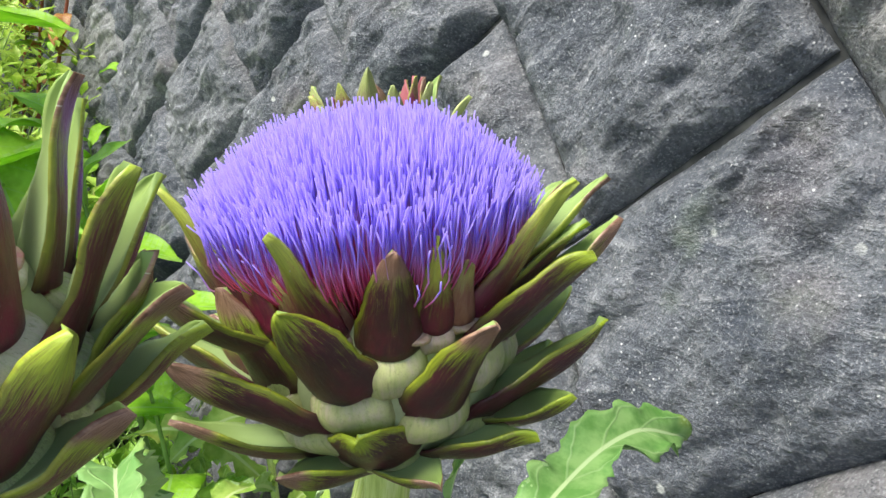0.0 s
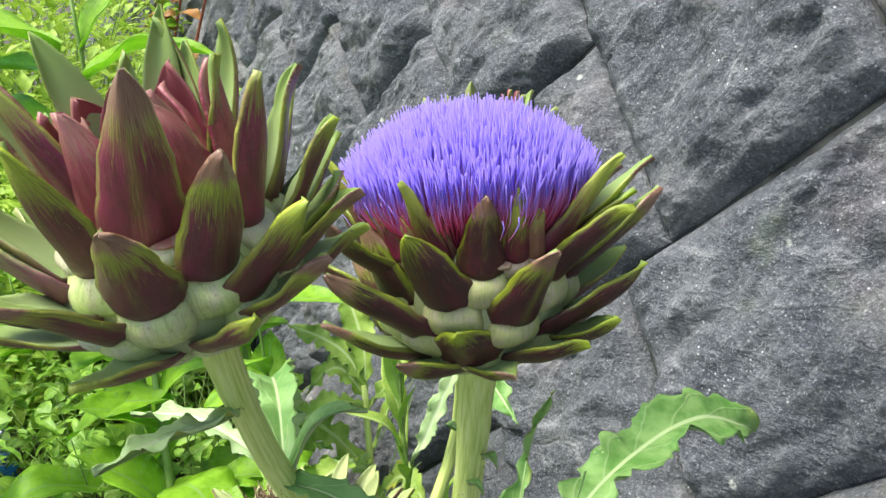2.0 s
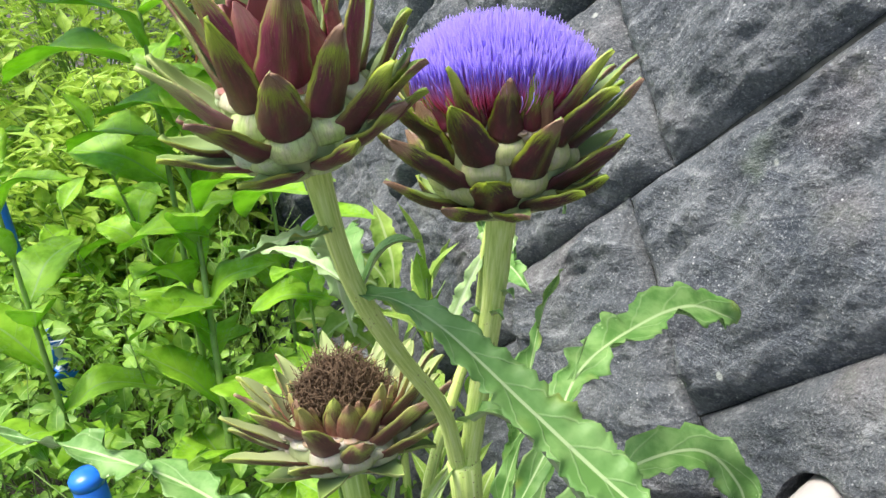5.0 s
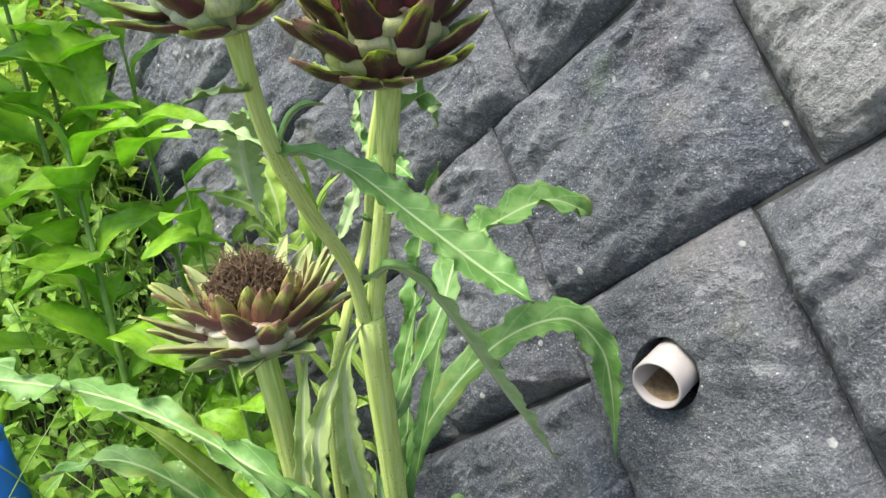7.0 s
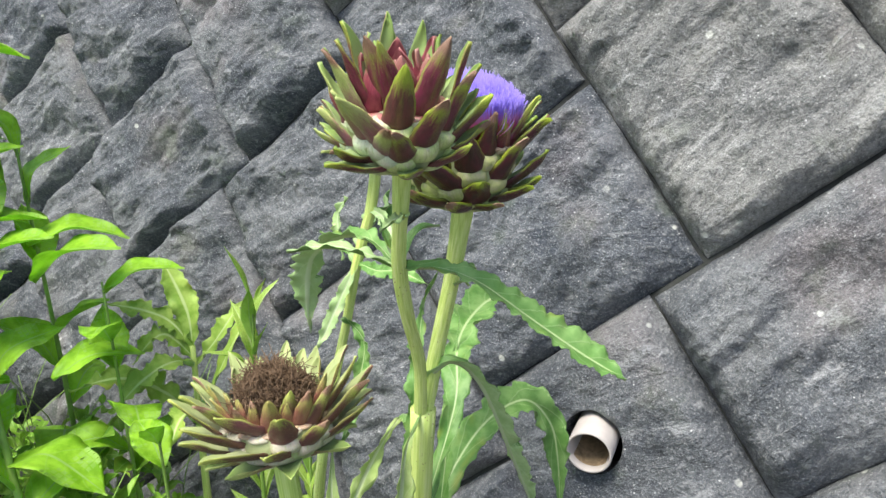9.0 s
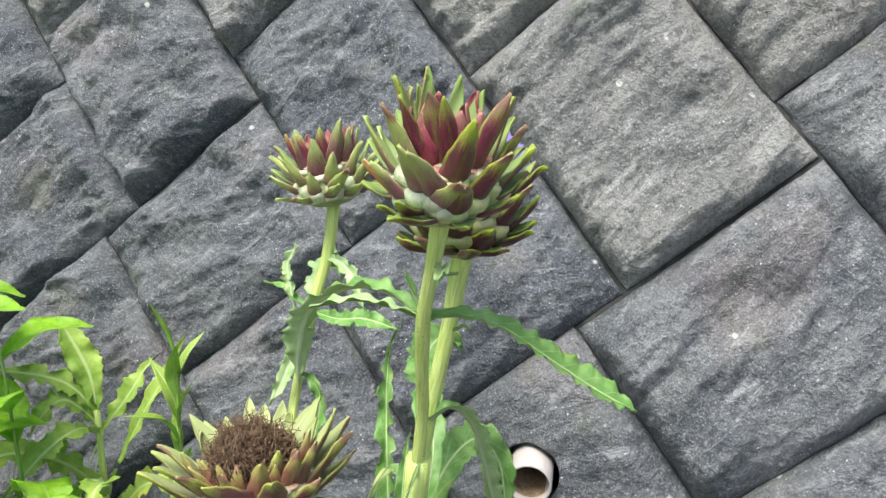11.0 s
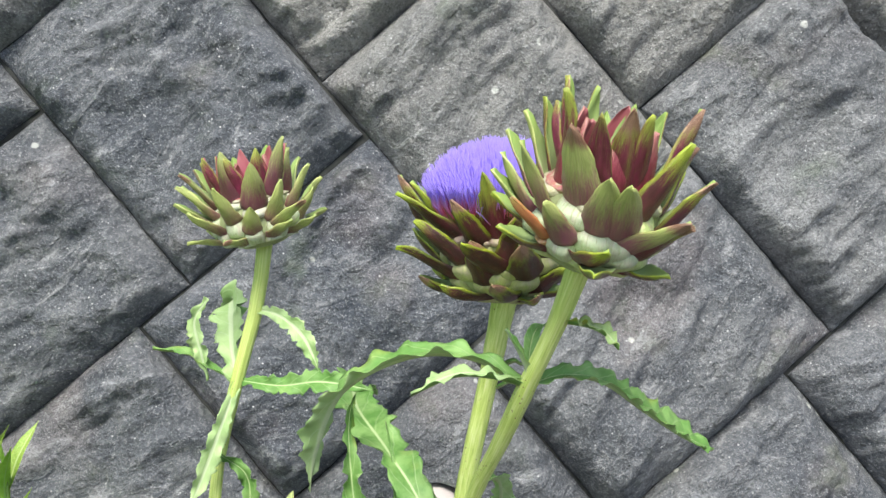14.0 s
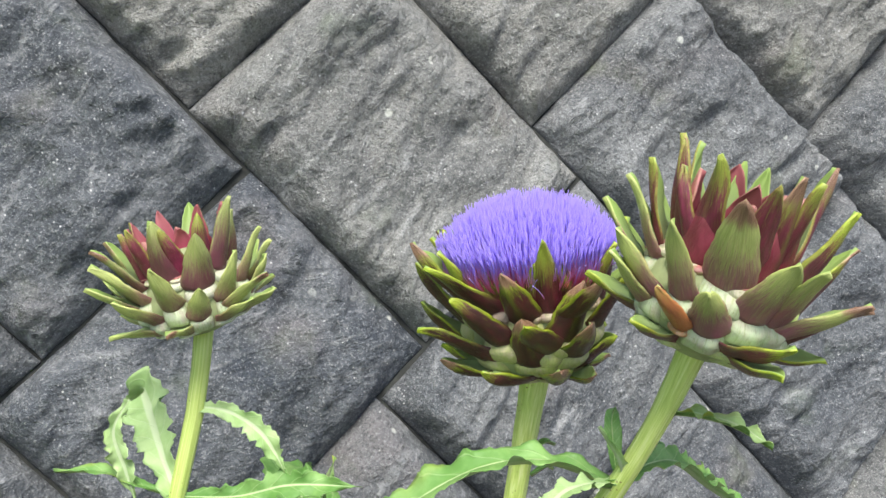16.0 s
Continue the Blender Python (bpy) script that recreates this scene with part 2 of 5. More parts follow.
def leaf_material(name, lo, hi, rib, yellow, ribw=0.10, rough=0.5, trans=0.22, veins=9.0, patch=45.0):
    k = Mat(name, rough, 0.4)
    vec, u, v = k.uv()
    r = k.rand()
    o = k.coords()
    n = k.noise(o, patch, 4, 0.6)
    x = k.math("ABSOLUTE", k.math("SUBTRACT", k.math("MULTIPLY", u, 2.0), 1.0))
    c = k.mix(k.step(n, 0.35, 0.68), lo, hi)
    c = k.mix(k.math("MULTIPLY", r, 0.45), c, k.mix(0.5, c, hi))
    if veins:
        ph = k.math("FRACT", k.math("SUBTRACT", k.math("MULTIPLY", v, veins), k.math("MULTIPLY", x, 1.1)))
        vein = k.math("MULTIPLY", k.step(k.math("ABSOLUTE", k.math("SUBTRACT", ph, 0.5)), 0.07, 0.01), 0.28)
        c = k.mix(vein, c, rib)
        k.bump(k.math("ADD", vein, k.math("MULTIPLY", n, 0.6)), 0.5, 0.0018)
    c = k.mix(k.step(x, ribw * 1.25, ribw * 0.7), c, rib)
    yl = k.math("MULTIPLY", k.step(k.noise(o, patch * 0.31, 3), 0.58, 0.72), k.step(x, 0.2, 0.8))
    c = k.mix(k.math("MULTIPLY", yl, yellow), c, (0.52, 0.50, 0.07))
    return k.done(c, trans=trans)


def floret_material():
    k = Mat("violet_florets", 0.55, 0.3)
    vec, u, v = k.uv()
    n = k.node("ShaderNodeNewGeometry").outputs["Random Per Island"]
    c = k.ramp(v, [(0.0, (0.60, 0.05, 0.10)), (0.42, (0.97, 0.28, 0.44)), (0.62, (0.82, 0.45, 0.80)), (0.76, (0.54, 0.42, 0.96)), (1.0, (0.62, 0.51, 0.98))])
    c = k.mix(k.math("MULTIPLY", n, 0.5), c, k.mix(0.5, c, (0.50, 0.40, 0.95)))
    return k.done(c, trans=0.68)


def plain(name, col, rough=0.5, var=0.25, scale=60.0, spec=0.4, metal=0.0):
    k = Mat(name, rough, spec)
    n = k.noise(k.coords(), scale, 5, 0.6)
    k.b.inputs["Metallic"].default_value = metal
    dark = tuple(x * (1 - var) for x in col)
    lite = tuple(min(1.0, x * (1 + var)) for x in col)
    k.bump(n, 0.15, 0.001)
    return k.done(k.ramp(n, [(0.3, dark), (0.75, lite)]))


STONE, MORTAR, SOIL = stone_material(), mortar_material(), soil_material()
B_FLOWER = bract_material("flower_bract", (0.46, 0.48, 0.19), (0.038, 0.009, 0.011), (0.088, 0.012, 0.021), (0.38, 0.50, 0.015), 0.15, 0.87, 0.5, 0.15)
B_BUD = bract_material("bud_bract", (0.56, 0.65, 0.25), (0.095, 0.024, 0.030), (0.165, 0.030, 0.052), (0.42, 0.53, 0.04), 0.19, 0.87, 0.3, 0.17)
B_BUD_UP = bract_material("bud_upper_bract", (0.55, 0.52, 0.36), (0.135, 0.018, 0.036), (0.25, 0.028, 0.080), (0.41, 0.48, 0.07), 0.12, 0.91, 0.2, 0.19)
# greener bud bract, its colour also lightened for the side facing the sun
B_BUD_PALE = bract_material("bud_green_sunlit_bract", (0.56, 0.64, 0.42), (0.21, 0.085, 0.095), (0.28, 0.085, 0.13), (0.52, 0.58, 0.19), 0.33, 0.90, 0.2, 0.30)
B_SMALL = bract_material("small_bud_bract", (0.56, 0.62, 0.42), (0.18, 0.085, 0.075), (0.20, 0.07, 0.085), (0.50, 0.56, 0.18), 0.42, 0.88, 0.1, 0.34)
B_INNER = bract_material("flower_inner_bract", (0.46, 0.34, 0.27), (0.085, 0.007, 0.020), (0.17, 0.012, 0.040), (0.46, 0.53, 0.06), 0.32, 0.86, 0.3, 0.24)
B_SMALL_UP = bract_material("small_bud_upper_bract", (0.48, 0.50, 0.38), (0.13, 0.045, 0.055), (0.18, 0.05, 0.075), (0.38, 0.43, 0.14), 0.26, 0.90, 0.1, 0.3)
B_SEED = bract_material("seed_head_bract", (0.45, 0.42, 0.33), (0.095, 0.030, 0.034), (0.135, 0.040, 0.045), (0.45, 0.50, 0.10), 0.20, 0.86, 0.3, 0.2)
B_CORE = bract_material("bud_core", (0.40, 0.10, 0.11), (0.19, 0.016, 0.042), (0.33, 0.05, 0.09), (0.48, 0.17, 0.18), 0.14, 1.2, 0.0)
B_DRY = bract_material("dry_inner_bract", (0.42, 0.27, 0.19), (0.29, 0.13, 0.09), (0.21, 0.065, 0.05), (0.45, 0.38, 0.12), 0.28, 1.0, 0.4)
B_RUST = bract_material("withered_bract", (0.45, 0.22, 0.08), (0.45, 0.17, 0.06), (0.38, 0.13, 0.05), (0.42, 0.26, 0.08), 0.1, 1.2, 0.3)
IN_GREEN = inner_material("bract_inside_green", (0.34, 0.45, 0.20), (0.26, 0.39, 0.08))
IN_RED = inner_material("bract_inside_red", (0.28, 0.03, 0.08), (0.34, 0.11, 0.11), (0.40, 0.09, 0.14))
IN_DRY = inner_material("bract_inside_dry", (0.40, 0.42, 0.24), (0.40, 0.47, 0.17))
STEM = stem_material()
LEAF = leaf_material("artichoke_leaf", (0.12, 0.28, 0.055), (0.27, 0.45, 0.14), (0.50, 0.63, 0.31), 0.55, 0.06)
LEAF_BACK = leaf_material("artichoke_leaf_underside", (0.34, 0.52, 0.19), (0.50, 0.66, 0.31), (0.60, 0.71, 0.43), 0.2, 0.16)
SHEATH = leaf_material("pale_leaf_stalk", (0.42, 0.56, 0.16), (0.60, 0.71, 0.28), (0.70, 0.78, 0.44), 0.3, 0.2)
WEED = leaf_material("weed_leaf", (0.24, 0.50, 0.018), (0.48, 0.76, 0.07), (0.42, 0.64, 0.18), 0.15, 0.045, 0.42, 0.55, 6.0, 5.0)
WEED_BACK = leaf_material("weed_leaf_underside", (0.30, 0.54, 0.07), (0.48, 0.72, 0.15), (0.48, 0.68, 0.28), 0.05, 0.06, 0.55, 0.55, 6.0, 5.0)
LANCE = leaf_material("pale_lance_leaf", (0.24, 0.40, 0.05), (0.44, 0.58, 0.13), (0.55, 0.66, 0.28), 0.8, 0.10, 0.5, 0.3, 0.0)
HERB = leaf_material("low_herb_leaf", (0.10, 0.25, 0.018), (0.28, 0.47, 0.055), (0.34, 0.50, 0.13), 0.4, 0.05, 0.5, 0.3, 0.0)
BUSH = leaf_material("yellow_green_bush_leaf", (0.24, 0.42, 0.03), (0.48, 0.64, 0.10), (0.45, 0.60, 0.16), 0.5, 0.05, 0.5, 0.35, 0.0)
FLORET = floret_material()
FLUFF = plain("brown_dried_florets", (0.155, 0.10, 0.062), 0.8, 0.5, 200.0, 0.2)
PVC = plain("grey_plastic_pipe", (0.50, 0.45, 0.42), 0.4, 0.12, 25.0)
BLUE = plain("blue_plastic", (0.02, 0.17, 0.70), 0.3, 0.15, 12.0, 0.5)
WHITE = plain("white_plastic", (0.72, 0.76, 0.80), 0.4, 0.1)
DIRT = plain("washed_out_dirt", (0.28, 0.20, 0.12), 0.9, 0.4, 120.0)
RED_STALK = plain("red_vine_stalk", (0.35, 0.10, 0.06), 0.6, 0.3)
WEED_STEM = plain("weed_stem", (0.20, 0.32, 0.07), 0.5, 0.25, 40.0)


# ---- mesh helpers ----
def solid(name, verts, faces, uvs=None, mats=(), index=None, smooth=True):
    me = bpy.data.meshes.new(name)
    me.from_pydata([tuple(map(float, p)) for p in verts], [], faces)
    for m in mats:
        me.materials.append(m)
    if index is not None:
        me.polygons.foreach_set("material_index", np.asarray(index, np.int32))
    me.polygons.foreach_set("use_smooth", np.full(len(faces), smooth))
    if uvs is not None:
        layer = me.uv_layers.new(name="UVMap")
        loops = np.zeros(len(me.loops), np.int32)
        me.loops.foreach_get("vertex_index", loops)
        layer.data.foreach_set("uv", np.asarray(uvs, np.float32)[loops].ravel())
    me.update()
    return me


def part(name, me, parent, label="", m=None):
    ob = new(name, me)
    if parent is not None:
        ob.parent = parent
    if m is not None:
        ob.matrix_basis = m
    if label:
        ob["label"] = label
    return ob


def thing(name, at, label, category, group="", kind=""):
    ob = new(name)
    ob.empty_display_size = 0.02
    ob.location = at
    return tagged(ob, label, category, group, kind)


def spline(points, n):
    """n places evenly along a smooth curve through the points."""
    p = np.array(points, float)
    q = np.vstack([2 * p[0] - p[1], p, 2 * p[-1] - p[-2]])
    out = []
    for i in range(len(p) - 1):
        a, b, c, d = q[i:i + 4]
        for t in np.linspace(0, 1, 24, endpoint=False):
            out.append(0.5 * (2 * b + (c - a) * t + (2 * a - 5 * b + 4 * c - d) * t * t + (3 * b - a - 3 * c + d) * t ** 3))
    out.append(p[-1])
    out = np.array(out)
    s = np.r_[0, np.cumsum(np.linalg.norm(np.diff(out, axis=0), axis=1))]
    w = np.linspace(0, s[-1], n)
    return np.stack([np.interp(w, s, out[:, k]) for k in range(3)], 1)


def unit(x):
    return x / (np.linalg.norm(x, axis=-1, keepdims=True) + 1e-12)


def tube_mesh(name, points, radii, mat, sides=14, ribs=0, rib=0.0, n=28, jitter=0.0, seed=0):
    """A stalk along the points, closed at both ends, with lengthwise ribs."""
    rng = np.random.default_rng(seed)
    c = spline(points, n)
    rad = np.interp(np.linspace(0, 1, n), np.linspace(0, 1, len(radii)), radii)
    t = unit(np.gradient(c, axis=0))
    ref = np.array([0.3, -0.9, 0.2])
    x = unit(np.cross(t, ref))
    y = np.cross(t, x)
    a = np.linspace(0, 2 * math.pi, sides, endpoint=False)
    v, uv = [], []
    for i in range(n):
        rr = rad[i] * (1 + rib * np.abs(np.sin(a * ribs / 2)) - rib / 2) * (1 + jitter * rng.normal())
        v.extend(c[i] + rr[:, None] * (np.cos(a)[:, None] * x[i] + np.sin(a)[:, None] * y[i]))
        uv.extend((k / sides, i / (n - 1) * 4) for k in range(sides))
    f = [(i * sides + k, i * sides + (k + 1) % sides, (i + 1) * sides + (k + 1) % sides, (i + 1) * sides + k) for i in range(n - 1) for k in range(sides)]
    f += [tuple(range(sides - 1, -1, -1)), tuple((n - 1) * sides + k for k in range(sides))]
    return solid(name, v, f, uv, [mat])


def lathe_mesh(name, prof, mat, sides=40):
    v = [(r * math.cos(2 * math.pi * k / sides), r * math.sin(2 * math.pi * k / sides), z) for r, z in prof for k in range(sides)]
    uv = [(k / sides, i / len(prof)) for i in range(len(prof)) for k in range(sides)]
    f = [(i * sides + k, i * sides + (k + 1) % sides, (i + 1) * sides + (k + 1) % sides, (i + 1) * sides + k) for i in range(len(prof) - 1) for k in range(sides)]
    f += [tuple(range(sides - 1, -1, -1)), tuple((len(prof) - 1) * sides + k for k in range(sides))]
    return solid(name, v, f, uv, [mat])


def sheet(name, top, bottom, uv, mats):
    """A closed body between two grids of the same shape; the first grid takes the first material."""
    nv, nu = top.shape[:2]
    v = np.concatenate([top.reshape(-1, 3), bottom.reshape(-1, 3)])
    o = nv * nu
    f, ix = [], []
    for i in range(nv - 1):
        for j in range(nu - 1):
            a, b, c, d = i * nu + j, i * nu + j + 1, (i + 1) * nu + j + 1, (i + 1) * nu + j
            f += [(a, b, c, d), (o + d, o + c, o + b, o + a)]
            ix += [0, len(mats) - 1]
    rim = [j for j in range(nu)] + [i * nu + nu - 1 for i in range(1, nv)] + [(nv - 1) * nu + j for j in range(nu - 2, -1, -1)] + [i * nu for i in range(nv - 2, 0, -1)]
    for a, b in zip(rim, rim[1:] + rim[:1]):
        f.append((b, a, o + a, o + b))
        ix.append(0)
    return solid(name, v, f, np.concatenate([uv.reshape(-1, 2)] * 2), mats, ix)


def scale_mesh(name, profile, z, length, el, lean, hw, mats, pad=0.014, curve=20.0, cup=0.95, blunt=2.3, seed=0):
    """One scale of a head, in the head's own frame at angle 0 (towards -y): a swollen foot that hugs the body, ending at height z, and above it a thin blade,
    convex outside, that stands el degrees above the level, leans sideways and bends inwards by curve degrees."""
    g = np.random.default_rng(seed)
    pz, pr = np.array([q for _, q in profile]), np.array([q for q, _ in profile])
    nf, nb, nu = 9, 17, 13
    u = np.linspace(-1, 1, nu)
    rh, th, zh = np.array([0.0, -1.0, 0.0]), np.array([1.0, 0.0, 0.0]), np.array([0.0, 0.0, 1.0])
    zs = np.linspace(pz[0], pz[-3], 200)
    arc = np.r_[0, np.cumsum(np.hypot(np.diff(zs), np.diff(np.interp(zs, pz, pr))))]
    end = np.interp(z, zs, arc)
    top, bot = np.zeros((nf + nb, nu, 3)), np.zeros((nf + nb, nu, 3))
    side = 0.25 * math.sin(math.radians(lean))
    for i in range(nf):
        f = i / (nf - 1)
        zz = float(np.interp(max(0.0, end - pad * (1 - f)), arc, zs))
        rr = float(np.interp(zz, pz, pr))
        w = hw * (0.80 + 0.34 * math.sin(math.pi * (0.18 + 0.62 * f)))
        swell = 0.0050 * math.sin(math.pi * (0.10 + 0.74 * f)) ** 0.8
        lump = swell * (1 - np.abs(u) ** 2.6) - 0.0006 + 0.0004 * np.sin(5 * u + seed)
        a = u * w / (rr + 0.003) + side * f * w / (rr + 0.003)
        zz2 = zz - 0.0018 * (1 - u * u) * f
        for grid, off in ((top, lump), (bot, lump - 0.0036)):
            grid[i] = np.stack([np.sin(a) * (rr + off), -np.cos(a) * (rr + off), zz2], 1)
    base = rh * (float(np.interp(z, pz, pr)) + 0.0030) + zh * (z - 0.0006) + th * side * hw
    c = base.copy()
    sn, cn = math.sin(math.radians(lean)), math.cos(math.radians(lean))
    twist = g.normal() * 0.16
    wave = g.uniform(0, 6.28, 2)
    for i in range(nb):
        k = i / (nb - 1)
        e = math.radians(el - curve * 0.55 + curve * 1.1 * k + (26 * k ** 5 * math.sin(wave[0])))
        flat, n0 = math.cos(e) * rh + math.sin(e) * zh, math.sin(e) * rh - math.cos(e) * zh
        v = cn * flat + sn * th
        if i:
            c = c + v * length / (nb - 1)
        wd = unit(np.cross(n0, v))
        if wd @ th < 0:
            wd = -wd
        q = twist * k
        wd, n1 = wd * math.cos(q) + n0 * math.sin(q), n0 * math.cos(q) - wd * math.sin(q)
        w = hw * (0.97 + 0.05 * math.sin(min(k / 0.25, 1) * math.pi / 2)) * (1 - 0.54 * k) * max(0.0, 1 - k ** (blunt + 2.2)) ** 0.8 + hw * 0.03
        w *= 1 + 0.030 * math.sin(15 * k + 3 * wave[0]) + 0.018 * math.sin(37 * k + 5 * wave[1])
        bend = cup * w * (0.50 + 0.35 * k)
        rim = 0.00045 * np.sin(9 * k + wave[1] + 2 * u) * np.abs(u) ** 3
        inward = bend * u * u + rim + 0.0007 * np.sin(3.1 * u + 6 * k + wave[0]) * k - 0.0016 * (1 - k) ** 6 * (1 - u ** 6)
        drop = (0.0016 * (1 - u * u) + 0.0012 * u ** 4) * (1 - k) ** 4
        thick = 0.0009 + (0.0034 * (1 - k) ** 1.2 + 0.0010) * (1 - u ** 2) ** 0.8
        spot = c + wd * (u * w)[:, None] - n1 * inward[:, None] - v * drop[:, None]
        top[nf + i] = spot
        bot[nf + i] = spot - n1 * thick[:, None]
    s = np.r_[np.linspace(0, 0.322, nf), np.linspace(0.345, 1.0, nb)]
    uv = np.stack(np.meshgrid(u * 0.5 + 0.5, s), -1)
    return sheet(name, top, bot, uv, mats)


def scales(head, profile, rows, mats, seed, name="bract", pale=None, slim=1.0, **kw):
    """Scales of a head. rows: angle round the head, height of the blade's foot, blade length, rise, sideways lean, half
    width.
    pale: a stretch of angles with greener scales, in a colour lightened as if sunlit."""
    for i, (az, z, length, el, lean, hw) in enumerate(rows):
        ms = [pale[2], mats[1]] if pale and pale[0] < az < pale[1] else mats
        part(name, scale_mesh(name, profile, z, length, el, lean, hw * slim, ms, seed=seed + i, **kw), head, "", pose(0, 0, 0, 0, 0, az))


def whorl(z, angles, length, el, hw, seed, spread=4.0):
    """Rows for scales set round a head with small differences."""
    g = random.Random(seed)
    return [(a + g.uniform(-spread, spread), z + g.uniform(-0.0015, 0.0015), length * g.uniform(0.9, 1.1), el + g.uniform(-6, 6), g.uniform(-8, 8), hw * g.uniform(0.93, 1.07)) for a in angles]


def upright(base, axis):
    """The pose of a head: its foot at base, its axis along axis; turned so that angle 0 looks along -y."""
    z = Vector(axis).normalized()
    y = z.cross(Vector((1, 0, 0))).normalized()
    x = y.cross(z)
    return Matrix(((x.x, y.x, z.x, base[0]), (x.y, y.y, z.y, base[1]), (x.z, y.z, z.z, base[2]), (0, 0, 0, 1)))


def filaments(name, count, spot, mat, seed, r0=0.0004, r1=0.00028, segs=4):
    """Many thin threads as one mesh. spot(rng) gives a thread's control places."""
    rng = np.random.default_rng(seed)
    V, F, U = [], [], []
    for _ in range(count):
        c = spline(spot(rng), segs + 1)
        t = unit(np.gradient(c, axis=0))
        x = unit(np.cross(t, np.array([0.31, 0.87, 0.11])))
        y = np.cross(t, x)
        o = len(V)
        for i in range(segs + 1):
            r = r0 + (r1 - r0) * i / segs
            for k in range(3):
                a = 2 * math.pi * k / 3
                V.append(c[i] + r * (math.cos(a) * x[i] + math.sin(a) * y[i]))
                U.append((k / 3, i / segs))
        for i in range(segs):
            for k in range(3):
                F.append((o + i * 3 + k, o + i * 3 + (k + 1) % 3, o + i * 3 + 3 + (k + 1) % 3, o + i * 3 + 3 + k))
        F.append((o + segs * 3, o + segs * 3 + 1, o + segs * 3 + 2))
    return solid(name, V, F, U, [mat])


def leaf_mesh(name, points, width, mats, lobes=0, lobe=0.3, ruffle=0.1, fold=0.25, side=None, n=90, seed=0, tip=0.8, thick=0.0007, roll=0.0, base=0.35, peak=0.55, nu=11):
    """A leaf blade along a curve, with a raised midrib, folded along it, its edge toothed or lobed and wavy."""
    rng = np.random.default_rng(seed)
    c = spline(points, n)
    t = unit(np.gradient(c, axis=0))
    up = np.array(side if side is not None else (0, 0, 1.0), float)
    b = unit(np.cross(t, np.broadcast_to(up, t.shape)))
    nn = np.cross(b, t)
    s = np.linspace(0, 1, n)
    if roll:
        a = np.radians(roll) * s[:, None]
        b, nn = b * np.cos(a) + nn * np.sin(a), nn * np.cos(a) - b * np.sin(a)
    w = width * np.interp(s, [0, peak * 0.5, peak, (1 + peak) / 2, 1], [base, 0.62 + 0.3 * base, 1.0, 0.72, 0.0])
    w *= np.power(np.clip((1 - s) / (1 - tip + 1e-6), 0, 1), 0.55) * (s > tip) + (s <= tip)
    w = np.maximum(w, width * 0.02)
    u = np.linspace(-1, 1, nu)
    ph = rng.uniform(0, 6.28, 4)
    top, bot = np.zeros((n, nu, 3)), np.zeros((n, nu, 3))
    for sgn in (-1, 1):
        js = [j for j in range(nu) if (u[j] > 0) == (sgn > 0) or u[j] == 0]
        if lobes:
            f = (s * lobes + (0.35 if sgn > 0 else 0.0) + 0.55 * np.sin(s * 7.3 + ph[3] + sgn) + 0.25 * np.sin(s * 17 + ph[0])) % 1.0
            f2 = (s * lobes * 2.7 + 0.2 * sgn) % 1.0
            cut = 1 - lobe * np.where(f < 0.8, (f / 0.8) ** 1.3, (1 - f) / 0.2) * (0.62 + 0.38 * np.sin(s * 31 + ph[0] + 2 * sgn)) - 0.22 * lobe * np.where(f2 < 0.75, f2 / 0.75, (1 - f2) / 0.25)
            cut = cut + 0.09 * np.convolve(rng.normal(size=n), [0.25, 0.5, 0.25], "same")
        else:
            cut = 1 + 0.02 * np.sin(s * 70)
        for j in js:
            e = abs(u[j])
            wob = ruffle * width * e ** 1.5 * (np.sin(s * (9 + 2.2 * lobes) + ph[1] + sgn) + 0.6 * np.sin(s * (17 + 3 * lobes) + ph[2] * sgn))
            hgt = fold * w * e ** 1.2 + wob - 0.0012 * (1 - min(1, e * 5))
            y = u[j] * w * (1 - (1 - cut) * e ** 0.7)
            top[:, j] = c + b * y[:, None] + nn * hgt[:, None]
            tk = thick * (0.4 + 0.6 * (1 - e)) + 0.0022 * width / 0.02 * max(0, 1 - e * 4.5) * (1 - 0.7 * s)
            bot[:, j] = top[:, j] - nn * np.reshape(tk, (-1, 1))
    uv = np.stack(np.meshgrid(u * 0.5 + 0.5, s), -1)
    return sheet(name, top, bot, uv, mats)


# ---- retaining wall of cast stone blocks laid slantwise, leaning back 1 : 0.3 ----
WC = np.array([0.3085, 0.5458, 1.0329])
WN = np.array([-0.7286, -0.6217, 0.2874])
WH = np.array([0.6491, -0.7607, 0.0])
WV = np.array([0.2186, 0.1865, 0.9578])


def on_wall(hh, vv, out=0.0):
    return WC + WH * hh + WV * vv + WN * out


WALL_FRAME = Matrix(((WH[0], WV[0], WN[0], WC[0]), (WH[1], WV[1], WN[1], WC[1]), (WH[2], WV[2], WN[2], WC[2]), (0, 0, 0, 1)))

# ground: one sheet of soil to the horizon
gx = np.concatenate([np.linspace(-300, -4, 8), np.linspace(-3.5, 3.5, 29), np.linspace(4, 300, 8)])
gv = [(x, y, -0.004 + (0.02 * noise.noise((x * 2.1, y * 2.1, 0)) if abs(x) < 3.6 and abs(y) < 3.6 else 0)) for y in gx for x in gx]
gf = [(j * 45 + i, j * 45 + i + 1, (j + 1) * 45 + i + 1, (j + 1) * 45 + i) for j in range(44) for i in range(44)]
tagged(new("ground", solid("ground", gv, gf, None, [SOIL])), "bare gravelly garden soil at the foot of the wall", "ground", kind="structure")

